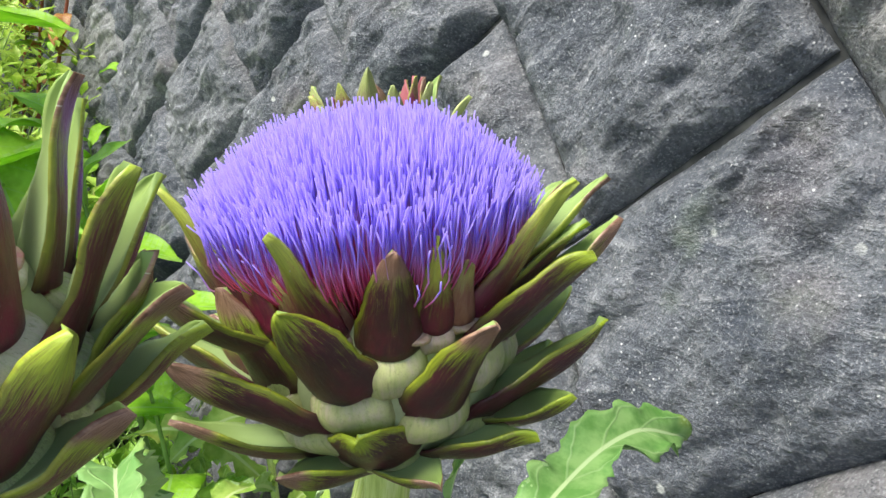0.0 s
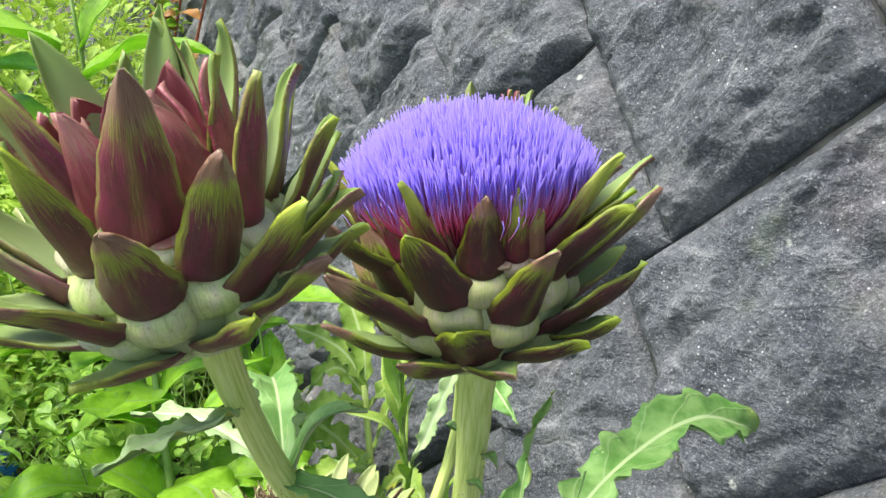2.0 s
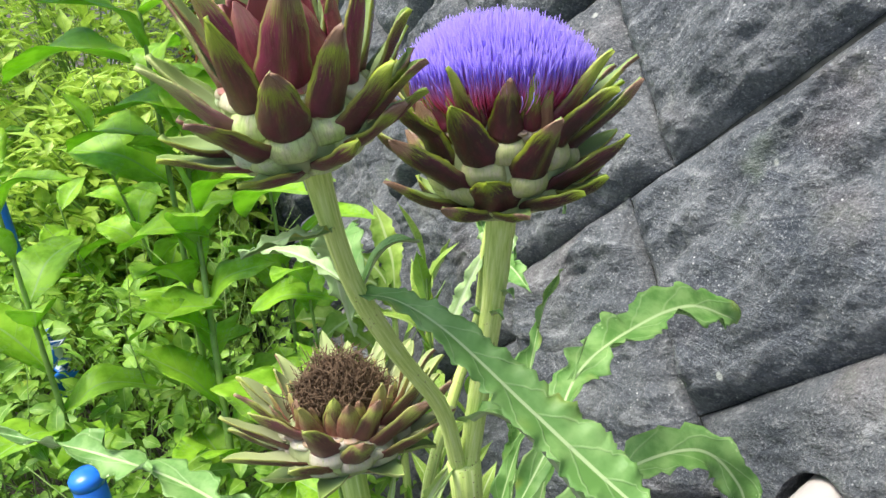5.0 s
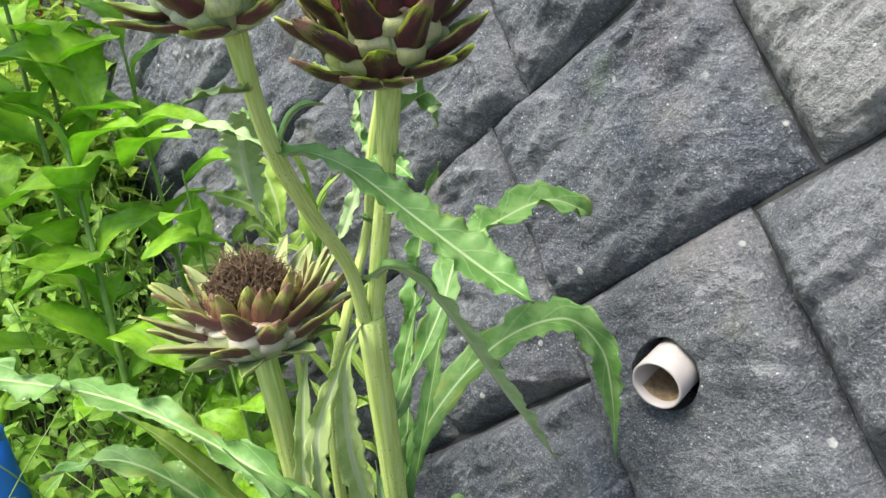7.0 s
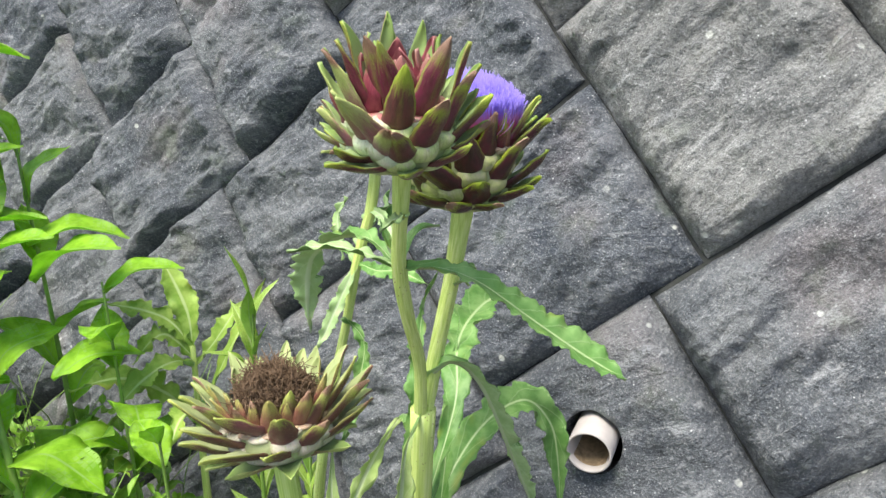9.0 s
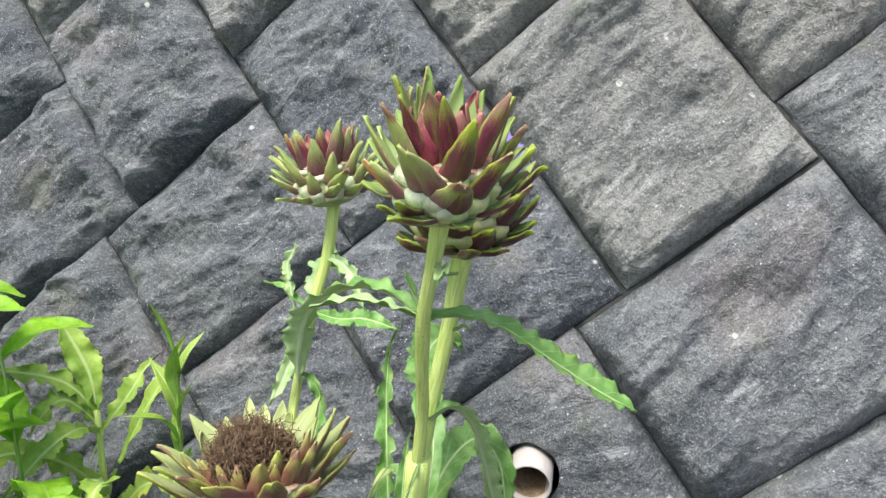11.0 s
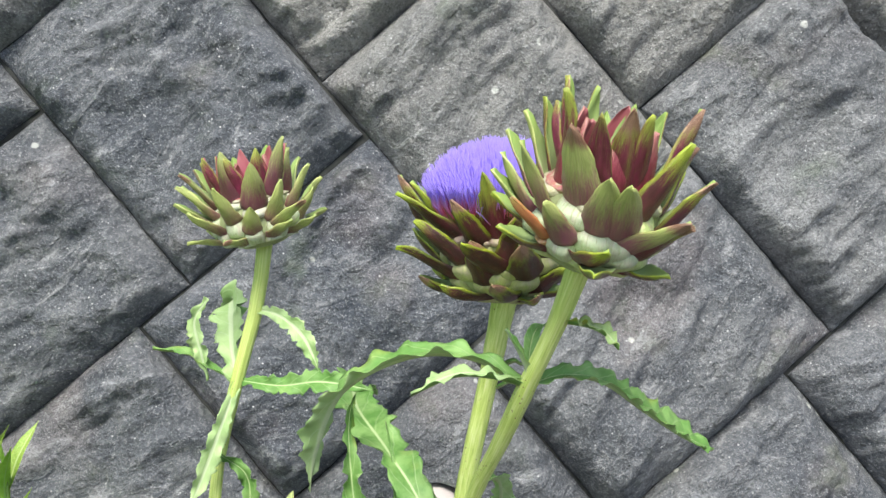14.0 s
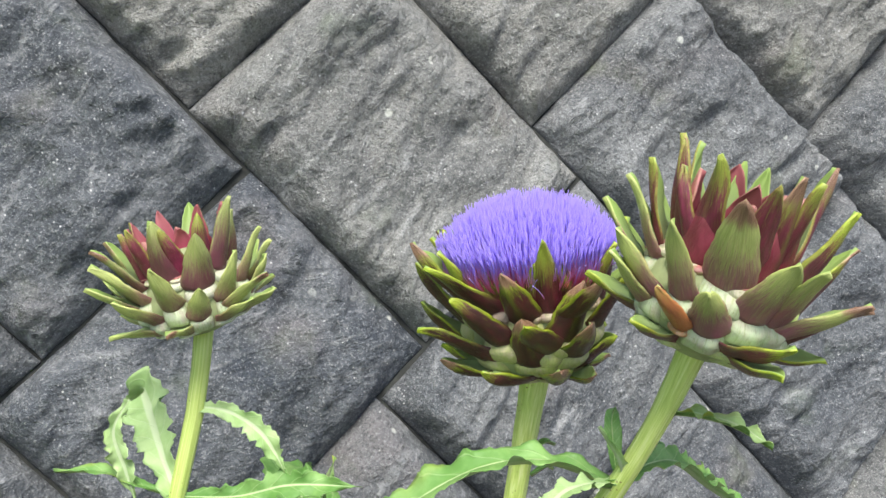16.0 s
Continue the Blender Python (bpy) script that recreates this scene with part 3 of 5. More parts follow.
# core of the wall, with dark joints showing on its face
H0, H1, V0, V1 = -7.2, 2.6, -1.10, 1.75
HOLE = np.array([0.2265, 0.447, 0.680])
HOLE_H, HOLE_V = float((HOLE - WC) @ WH), float((HOLE - WC) @ WV)
HR = 0.043
core_v = [(H0, V0), (H1, V0), (H1, V1), (H0, V1)]
ringp = [(HOLE_H + HR * 1.04 * math.cos(a), HOLE_V + HR * 1.04 * math.sin(a)) for a in np.linspace(0.25 * math.pi, 2.25 * math.pi, 33)[:-1]]
cv = [(x, y, -0.023) for x, y in core_v] + [(x, y, -0.023) for x, y in ringp] + [(x, y, -0.32) for x, y in ringp] + [(x, y, -0.5) for x, y in core_v]
cf = []
quad = [2, 3, 0, 1]
for q in range(4):
    a, b = quad[q], quad[(q + 1) % 4]
    arc = [4 + (q * 8 + i) % 32 for i in range(9)]
    cf.append(tuple([a, b] + arc[::-1]))
cf += [(4 + (i + 1) % 32, 4 + i, 36 + i, 36 + (i + 1) % 32) for i in range(32)]
cf.append(tuple(36 + i for i in range(32)))
cf += [(68, 69, 1, 0)[::-1], (69, 70, 2, 1)[::-1], (70, 71, 3, 2)[::-1], (71, 68, 0, 3)[::-1], (71, 70, 69, 68)]
wall = new("wall_garden", solid("wall_garden", cv, cf, None, [MORTAR], None, False))
wall.matrix_basis = WALL_FRAME
tagged(wall, "retaining wall of grey rough-faced blocks laid slantwise", "wall", kind="structure")

SA, RA = math.cos(radians(45)), math.sin(radians(45))


GRAD = np.random.default_rng(11).uniform(0, 2 * math.pi, 4096)


def perlin(x, y, salt=0):
    """Smooth noise over two arrays, about -0.7 to 0.7."""
    xi, yi = np.floor(x).astype(np.int64), np.floor(y).astype(np.int64)
    xf, yf = x - xi, y - yi
    fade = lambda q: q * q * q * (q * (q * 6 - 15) + 10)

    def corner(i, j):
        ang = GRAD[((xi + i) * 374761 + (yi + j) * 668265 + salt * 9176 + ((xi + i) * (yi + j)) * 31) & 4095]
        return np.cos(ang) * (xf - i) + np.sin(ang) * (yf - j)

    u, v = fade(xf), fade(yf)
    return (corner(0, 0) * (1 - u) + corner(1, 0) * u) * (1 - v) + (corner(0, 1) * (1 - u) + corner(1, 1) * u) * v


def fbm(x, y, salt, octaves=4, gain=0.5):
    return sum(perlin(x * 2.03 ** o, y * 2.03 ** o, salt + o) * gain ** o for o in range(octaves))


def block_mesh(s0, s1, r0, r1, seed, dense, calm=1.0):
    """One rough-faced block in the wall's frame: rounded sloping edges, a split face with clefts and steps, plain sides and back."""
    cs, cr = (s0 + s1) / 2, (r0 + r1) / 2
    ws, wr = s1 - s0 - 0.003, r1 - r0 - 0.003
    nu, nv = max(10, int(ws / dense)), max(10, int(wr / dense))
    rng = random.Random(seed)
    ease = lambda n: (lambda g: (g - g[0]) / (g[-1] - g[0]))(0.5 - 0.175 * np.cos(math.pi * np.arange(n + 1) / n) - 0.65 * (0.5 - np.arange(n + 1) / n))
    A, B = np.meshgrid(ease(nu), ease(nv))
    ox, oy = rng.uniform(0, 50), rng.uniform(0, 50)
    X = (A - 0.5) * ws + rng.uniform(-0.004, 0.004) * (B - 0.5)
    Y = (B - 0.5) * wr + rng.uniform(-0.004, 0.004) * (A - 0.5)
    rag = 0.0024 * perlin(X * 25 + ox, Y * 25 + oy, 3)
    X[:, [0, -1]] += rag[:, [0, -1]]
    Y[[0, -1], :] += rag[[0, -1], :]
    wob = 0.016 * perlin(X * 13 + ox, Y * 13 + oy, 7)
    e = np.ones_like(X)
    for d in (A * ws, (1 - A) * ws, B * wr, (1 - B) * wr):
        q = np.clip(d / (rng.uniform(0.026, 0.048) + wob), 0, 1)
        e *= 1 - (1 - q) ** 2.0
    turn = radians(rng.uniform(-28, 22))
    wx, wy = 0.035 * perlin(X * 7 + ox, Y * 7 + oy, 21), 0.035 * perlin(X * 7 + oy, Y * 7 + ox, 22)
    P, Q = (X + wx) * math.cos(turn) - (Y + wy) * math.sin(turn), (X + wx) * math.sin(turn) + (Y + wy) * math.cos(turn)
    broad = fbm(P * 5 + ox, Q * 9 + oy, 31, 3)
    steps = 3.6 * fbm(P * 7 + oy, Q * 20 + ox, 41, 3) + 2.5 * broad
    part_of = steps - np.floor(steps)
    terrace = np.floor(steps) + np.clip((part_of - 0.72) / 0.28, 0, 1) ** 1.5
    crest = 1 - 2.2 * np.abs(fbm(P * 11 + ox, Q * 32 + oy, 51, 3))
    where = np.clip(0.5 + 1.6 * perlin(X * 8 + oy, Y * 8 + ox, 61), 0, 1)
    rough = fbm(X * 70 + ox, Y * 70 + oy, 71, 3, 0.6)
    relief = calm * (0.013 * broad + 0.0036 * terrace + 0.0080 * crest * where) + 0.0030 * rough
    lean = rng.uniform(-0.03, 0.03) * X + rng.uniform(-0.03, 0.03) * Y
    z = e * (0.022 + rng.uniform(0, 0.010) + lean) - 0.010 * (1 - e) + relief * (0.25 + 0.75 * e) - 0.010
    gs, gr = cs + X, cr + Y
    hc, vc = cs * SA - cr * RA, cs * RA + cr * SA
    v = np.stack([gs * SA - gr * RA - hc, gs * RA + gr * SA - vc, z], -1).reshape(-1, 3).tolist()
    w = nu + 1
    f = [(j * w + i, j * w + i + 1, (j + 1) * w + i + 1, (j + 1) * w + i) for j in range(nv) for i in range(nu)]
    rim = [i for i in range(w)] + [j * w + nu for j in range(1, nv + 1)] + [nv * w + i for i in range(nu - 1, -1, -1)] + [j * w for j in range(nv - 1, 0, -1)]
    o, m = len(v), len(rim)
    v += [(v[i][0], v[i][1], -0.07) for i in rim]
    f += [(rim[(k + 1) % m], rim[k], o + k, o + (k + 1) % m) for k in range(m)]
    f.append(tuple(o + k for k in range(m - 1, -1, -1)))
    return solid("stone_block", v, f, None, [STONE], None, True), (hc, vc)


# lightness and warmth set for single blocks, by their number in the bond
TONES = {507: (0.08, 0.1), 533: (0.10, 0.10), 534: (0.10, 0.08), 535: (0.14, 0.1), 558: (0.52, 0.45), 559: (0.20, 0.0), 560: (0.15, 0.10), 561: (0.16, 0.03),
         584: (0.75, 0.65), 585: (0.58, 0.42), 586: (0.08, 0.0), 587: (0.20, 0.05), 588: (0.08, 0.0), 610: (0.72, 0.6), 611: (0.56, 0.0), 612: (0.36, 0.0),
         613: (0.30, 0.0), 636: (0.75, 0.6), 637: (0.5, 0.1), 638: (0.28, 0.0)}
blocks = []
UX, UY = (0.3045, -0.3035), (-0.3895, -0.3955)
for a in range(-22, 12):
    for b in range(-6, 7):
        ds, dr = a * UX[0] + b * UY[0], a * UX[1] + b * UY[1]
        for s0, s1, r0, r1 in ((0.001, 0.3035, -0.149, 0.2495), (-0.390, 0.001, -0.149, 0.151)):
            blocks.append((s0 + ds, s1 + ds, r0 + dr, r1 + dr))
seed = 0
for s0, s1, r0, r1 in blocks:
    hc, vc = (s0 + s1) / 2 * SA - (r0 + r1) / 2 * RA, (s0 + s1) / 2 * RA + (r0 + r1) / 2 * SA
    seed += 1
    if not (-6.6 < hc < 1.9 and -1.02 < vc < 1.15):
        continue
    near = -2.3 < hc < 1.1
    drained = abs((HOLE_H * SA + HOLE_V * RA) - (s0 + s1) / 2) < (s1 - s0) / 2 and abs((-HOLE_H * RA + HOLE_V * SA) - (r0 + r1) / 2) < (r1 - r0) / 2
    me, (hc, vc) = block_mesh(s0, s1, r0, r1, seed, 0.0042 if near and -0.8 < vc < 0.75 else 0.012, 0.45 if drained else 1.0)
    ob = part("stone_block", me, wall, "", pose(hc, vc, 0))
    tint = random.Random(seed * 7 + 1)
    known = TONES.get(seed)
    # other blocks: darker far left and low down, lighter and warmer high up
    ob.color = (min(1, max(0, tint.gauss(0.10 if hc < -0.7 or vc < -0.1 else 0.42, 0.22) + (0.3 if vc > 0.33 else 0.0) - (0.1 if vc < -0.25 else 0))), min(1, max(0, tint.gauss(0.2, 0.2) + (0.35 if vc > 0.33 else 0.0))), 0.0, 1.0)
    if known:
        ob.color = (*known, 0.0, 1.0)
    if drained:
        ob["label"] = "block with a round drain hole"
        bm = bmesh.new()
        bmesh.ops.create_cone(bm, cap_ends=True, segments=48, radius1=HR, radius2=HR, depth=0.4, matrix=pose(HOLE_H - hc, HOLE_V - vc, 0))
        cm = bpy.data.meshes.new("cutter")
        bm.to_mesh(cm)
        bm.free()
        cutter = part("cutter", cm, wall, "", pose(hc, vc, 0))
        mod = ob.modifiers.new("hole", "BOOLEAN")
        mod.operation, mod.object, mod.solver = "DIFFERENCE", cutter, "EXACT"
        bpy.context.view_layer.update()
        cut = bpy.data.meshes.new_from_object(ob.evaluated_get(bpy.context.evaluated_depsgraph_get()))
        ob.modifiers.clear()
        ob.data = cut
        bpy.data.objects.remove(cutter)

# drain pipe that stands out of its hole, tipped slightly down
mouth = np.array([0.2105, 0.4215, 0.682])
AX = unit(np.array([-0.62, -0.78, -0.02]))
pipe = thing("drain_pipe", mouth - AX * 0.16, "grey plastic drain pipe standing out of the wall", "pipe")


def pipe_mesh(ro, ri, depth):
    x = unit(np.cross(AX, np.array([0, 0, 1.0])))
    y = np.cross(x, AX)
    v, f = [], []
    N = 48
    for r, d in ((ro, -depth), (ro, -0.0015), (ro - 0.0008, 0), (ri + 0.0008, 0), (ri, -0.0015), (ri, -depth)):
        for k in range(N):
            a = 2 * math.pi * k / N
            v.append(AX * d + r * (math.cos(a) * x + math.sin(a) * y) + AX * 0.16)
    for i in range(5):
        for k in range(N):
            f.append((i * N + k, i * N + (k + 1) % N, (i + 1) * N + (k + 1) % N, (i + 1) * N + k))
    f += [(5 * N + k, 5 * N + (k + 1) % N, (k + 1) % N, k) for k in range(N)]
    return solid("pipe_wall", v, f, None, [PVC], None, True)


part("pipe_wall", pipe_mesh(0.0305, 0.0270, 0.20), pipe)
dv, df = [], []
dx = unit(np.cross(AX, np.array([0, 0, 1.0])))
dy = np.cross(dx, AX)
for i in range(13):
    for j in range(9):
        d = -0.012 - 0.15 * i / 12
        a = (j / 8 - 0.5) * 1.9
        rr = 0.0268 - (0.010 * (1 - (2 * j / 8 - 1) ** 2) * min(1, i / 3)) * (0.8 + 0.5 * noise.noise((i * 0.7, j * 0.9, 2)))
        dv.append(AX * (0.16 + d) + rr * (math.sin(a) * dx - math.cos(a) * dy))
df = [(i * 9 + j, i * 9 + j + 1, (i + 1) * 9 + j + 1, (i + 1) * 9 + j) for i in range(12) for j in range(8)]
part("dirt", solid("dirt", dv, df, None, [DIRT]), pipe, "dry brown silt lying in the pipe")


# ---- artichoke in flower and in bud, on one forked stem ----
FORK = (-0.068, 0.205, 0.913)
F_BASE, G_BASE, S_BASE, D_BASE = (-0.038, 0.205, 1.093), (-0.108, 0.114, 1.152), (-0.069, 0.427, 1.085), (-0.185, 0.285, 0.833)
G_NODE = (-0.104, 0.140, 1.071)
FOOT = (-0.055, 0.27, 0.0)


def head(plant, base, axis, profile, label, name="flower_head"):
    return part(name, lathe_mesh("receptacle", profile, PADMAT), plant, label, Matrix.Translation(-plant.location) @ upright(base, axis))


PADMAT = plain("pale_head_body", (0.32, 0.35, 0.18), 0.55, 0.3, 60.0)


def local(plant, pts):
    return [tuple(np.array(p) - np.array(plant.location)) for p in pts]


def stalk(plant, name, pts, radii, seed=0, label=""):
    return part(name, tube_mesh(name, local(plant, pts), radii, STEM, 28, 9, 0.13, 34, 0.012, seed), plant, label)


def leaf(plant, pts, width, label="", mats=None, name="leaf", **kw):
    return part(name, leaf_mesh(name, local(plant, pts), width, mats or [LEAF, LEAF_BACK], **kw), plant, label)


plant = thing("artichoke_plant", FOOT, "artichoke with a violet flower and a purple bud, forked stem", "artichoke")
stalk(plant, "main_stem", [FOOT, (-0.062, 0.25, 0.45), (-0.066, 0.222, 0.75), FORK], [0.014, 0.0115, 0.0095, 0.0105], 1)
stalk(plant, "flower_stem", [(-0.066, 0.207, 0.905), (-0.056, 0.208, 0.97), (-0.046, 0.207, 1.03), (-0.038, 0.205, 1.098)], [0.0066, 0.0064, 0.0064, 0.0085], 2)
stalk(plant, "bud_stem", [(-0.071, 0.203, 0.905), (-0.076, 0.188, 0.965), (-0.092, 0.162, 1.02), G_NODE, (-0.107, 0.124, 1.115), (-0.108, 0.113, 1.156)], [0.0054, 0.0050, 0.0049, 0.0054, 0.0048, 0.0066], 3)

# violet flower head
PF = [(0.009, -0.002), (0.018, 0.0), (0.028, 0.007), (0.035, 0.017), (0.0385, 0.028), (0.039, 0.040), (0.0375, 0.050), (0.034, 0.054), (0.001, 0.057)]
flower = head(plant, F_BASE, (-0.05, 0.16, 1.0), PF, "open flower head of dark bracts round violet florets")
ms = [B_FLOWER, IN_GREEN]
mr = [B_INNER, IN_GREEN]
scales(flower, PF, [(12, 0.002, 0.023, 10, 26, 0.010), (-16, 0.002, 0.030, 16, -22, 0.010), (-50, 0.006, 0.043, 28, -16, 0.0100), (-88, 0.006, 0.032, 24, -26, 0.0105), (44, 0.006, 0.031, 22, 20, 0.0105),
                    (80, 0.008, 0.036, 24, -16, 0.0105), (-132, 0.006, 0.034, 22, -10, 0.0105)] + whorl(0.005, (120, 160, -168), 0.035, 24, 0.011, 1), ms, 100, pad=0.008, curve=56, cup=1.1)
scales(flower, PF, [(2, 0.0085, 0.024, 42, -3, 0.0140), (68, 0.016, 0.044, 34, 20, 0.0122), (-31, 0.021, 0.042, 41, -22, 0.0122), (-71, 0.020, 0.032, 66, -10, 0.0125), (-119, 0.020, 0.041, 38, -24, 0.0118)]
       + whorl(0.018, (108, 146, -164), 0.040, 38, 0.0118, 2), ms, 120)
scales(flower, PF, [(32, 0.026, 0.036, 57, 11, 0.0120), (-5, 0.034, 0.036, 58, -12, 0.0120), (-46, 0.033, 0.036, 68, 9, 0.0124), (-100, 0.032, 0.039, 54, -20, 0.0112), (91, 0.036, 0.048, 41, 1, 0.0110),
                    (-148, 0.038, 0.044, 52, -7, 0.0110), (-62, 0.027, 0.039, 38, -22, 0.0105)] + whorl(0.034, (130, 170), 0.042, 48, 0.0112, 3), ms, 140)
scales(flower, PF, [(14, 0.0455, 0.031, 74, 5, 0.0096), (58, 0.040, 0.040, 46, 11, 0.0105), (-44, 0.042, 0.042, 40, 6, 0.0100), (92, 0.047, 0.033, 40, 1, 0.0090), (-77, 0.0445, 0.036, 60, -14, 0.0102),
                    (-106, 0.049, 0.045, 48, -24, 0.0100), (-133, 0.049, 0.049, 52, -15, 0.0100)] + whorl(0.047, (125, 160, -165), 0.042, 52, 0.0100, 4), ms, 160)
scales(flower, PF, [(60, 0.049, 0.044, 62, 20, 0.0078), (102, 0.049, 0.046, 44, -6, 0.0085), (34, 0.050, 0.028, 72, -2, 0.0060), (-10, 0.050, 0.036, 66, -8, 0.0058), (-57, 0.050, 0.046, 68, -8, 0.0085),
                    (-38, 0.050, 0.027, 80, -18, 0.0055), (-98, 0.052, 0.028, 82, -8, 0.0055), (-150, 0.050, 0.043, 76, -6, 0.0070), (-72, 0.051, 0.030, 70, 6, 0.0062)] + whorl(0.050, (130, 165, -170, -125), 0.038, 64, 0.0075, 5),
       mr, 180, pad=0.008, blunt=2.0)
scales(flower, PF, whorl(0.0515, (-160, -135, -112, -86, -66, -24, -8, 22, 46, 74, 96, 120, 150, 176), 0.017, 72, 0.0056, 6), [B_DRY, IN_RED], 200, pad=0.005)


def floret(rng):
    rr = 0.0345 * math.sqrt(rng.uniform(0, 1))
    a = rng.uniform(0, 2 * math.pi)
    k = rr / 0.0345
    tip_r = 0.0525 * k ** 0.95 + rng.normal() * 0.0009
    tip_z = 0.106 - 0.024 * k ** 2.4 + rng.normal() * 0.0016
    if rng.uniform() < 0.05 and k > 0.8:
        tip_r, tip_z = tip_r * rng.uniform(1.0, 1.1), tip_z - rng.uniform(0.0, 0.02)
    a2 = a + rng.normal() * 0.05
    p0 = np.array([rr * math.cos(a), rr * math.sin(a), 0.052])
    p2 = np.array([tip_r * math.cos(a2), tip_r * math.sin(a2), tip_z])
    mid = (p0 + p2) / 2 + np.array([math.cos(a), math.sin(a), 0]) * 0.004 * k + rng.normal(size=3) * 0.0008
    end = p2 + rng.normal(size=3) * 0.0006
    return [p0, mid, p0 * 0.12 + p2 * 0.88 + rng.normal(size=3) * 0.0005, end]


part("floret_dome", filaments("floret_dome", 4600, floret, FLORET, 5, 0.00030, 0.00027, 5), flower, "dense dome of violet thread-like florets")["kind"] = "stuff"

# purple and green bud
PG = [(0.007, -0.002), (0.017, 0.0), (0.026, 0.007), (0.0315, 0.016), (0.0325, 0.026), (0.029, 0.036), (0.023, 0.044), (0.012, 0.050), (0.001, 0.052)]
bud = head(plant, G_BASE, (-0.09, -0.20, 1.0), PG, "half-open bud of purple bracts with green tips")
mb = [B_BUD, IN_GREEN]
mu = [B_BUD_UP, IN_GREEN]
mc = [B_CORE, IN_RED]
# sunward angles take the greener copy with sunlight in its colour
green_sunlit_side = (-175, -24, B_BUD_PALE)
scales(bud, PG, [(2, 0.006, 0.027, 26, -20, 0.0095), (38, 0.009, 0.026, 34, 22, 0.0095), (-48, 0.008, 0.036, 26, -16, 0.0105), (-62, 0.014, 0.032, 34, 14, 0.0100), (64, 0.013, 0.030, 38, 20, 0.0100)]
       + whorl(0.008, (105, 145, -165, -122), 0.028, 30, 0.0100, 11), mb, 300, slim=0.88, pad=0.008, curve=44)
scales(bud, PG, [(-12, 0.020, 0.036, 52, -6, 0.0112), (-86, 0.021, 0.027, 56, -10, 0.0102), (-26, 0.024, 0.035, 46, 12, 0.0105)] + whorl(0.018, (98, 132, 172, -142), 0.032, 46, 0.0100, 12), mb, 320, slim=0.88, pale=green_sunlit_side)
scales(bud, PG, [(15, 0.028, 0.036, 64, 9, 0.0124), (-57, 0.031, 0.036, 62, -6, 0.0115), (-113, 0.031, 0.038, 60, -7, 0.0085), (62, 0.0215, 0.036, 49, 15, 0.0112), (-137, 0.025, 0.031, 50, -20, 0.0092),
                 (106, 0.018, 0.032, 48, -8, 0.0096), (-36, 0.030, 0.040, 62, -20, 0.0108)] + whorl(0.026, (150, -168), 0.035, 58, 0.0100, 13), mb, 340, slim=0.88, pale=green_sunlit_side)
scales(bud, PG, [(49, 0.032, 0.038, 70, 11, 0.0112), (-15, 0.039, 0.042, 76, 9, 0.0114), (-83, 0.0405, 0.042, 70, -9, 0.0126), (99, 0.028, 0.037, 56, 4, 0.0092), (-170, 0.036, 0.036, 60, -4, 0.0092),
                 (128, 0.034, 0.038, 66, -2, 0.0092)], mb, 360, slim=0.88, pale=green_sunlit_side)
scales(bud, PG, [(21, 0.0440, 0.048, 77, 16, 0.0128), (85, 0.0375, 0.042, 72, 2, 0.0095), (-34, 0.047, 0.044, 84, -12, 0.0116), (-127, 0.046, 0.046, 78, 6, 0.0100), (176, 0.038, 0.040, 69, 6, 0.0090),
                 (-72, 0.045, 0.044, 73, -5, 0.0088)], mu, 380, slim=0.88, pad=0.010)
scales(bud, PG, [(112, 0.047, 0.034, 76, -4, 0.0078), (150, 0.044, 0.042, 72, -6, 0.0080), (-162, 0.045, 0.046, 80, -14, 0.0090), (-12, 0.047, 0.043, 84, -14, 0.0085), (170, 0.044, 0.044, 78, 8, 0.0085),
                 (-138, 0.046, 0.036, 70, -16, 0.0070)], mu, 400, slim=0.88, pad=0.008)
scales(bud, PG, whorl(0.045, (5, 62, 120, 176, -124, -70), 0.032, 92, 0.0110, 14), mc, 420, pad=0.006, curve=34)
scales(bud, PG, whorl(0.048, (35, 95, 155, -145, -85, -25), 0.026, 100, 0.0100, 15), mc, 430, pad=0.005, curve=44)
scales(bud, PG, [(-104, 0.019, 0.026, 44, -20, 0.0058)], [B_RUST, IN_DRY], 440, name="withered_bract", pad=0.006)


# leaves of the forked plant
leaf(plant, [G_NODE, (-0.080, 0.130, 1.074), (-0.052, 0.117, 1.066), (-0.014, 0.103, 1.039), (0.022, 0.089, 1.014), (0.050, 0.077, 0.998)], 0.0175, "long grey-green leaf with a pale midrib", lobes=24, lobe=0.24, ruffle=0.09, fold=0.28, side=(-0.1, -0.25, 0.95), seed=1, base=0.22, peak=0.80, tip=0.93, n=130)
leaf(plant, [G_NODE, (-0.118, 0.172, 1.082), (-0.136, 0.205, 1.076), (-0.156, 0.238, 1.048), (-0.160, 0.254, 1.005), (-0.157, 0.262, 0.968)], 0.0165, "arching leaf that hangs over at its end", lobes=19, lobe=0.4, ruffle=0.12, fold=0.3, n=120, seed=2, base=0.3, peak=0.7)
leaf(plant, [(-0.104, 0.138, 1.074), (-0.112, 0.140, 1.090), (-0.116, 0.150, 1.105)], 0.004, lobes=6, seed=3, n=18)
leaf(plant, [(-0.106, 0.122, 1.116), (-0.108, 0.108, 1.119), (-0.118, 0.092, 1.122), (-0.130, 0.076, 1.121)], 0.0062, "small pale curled leaf high on the stem", [LEAF_BACK, LEAF], lobes=6, lobe=0.5, ruffle=0.25, seed=4, n=50)
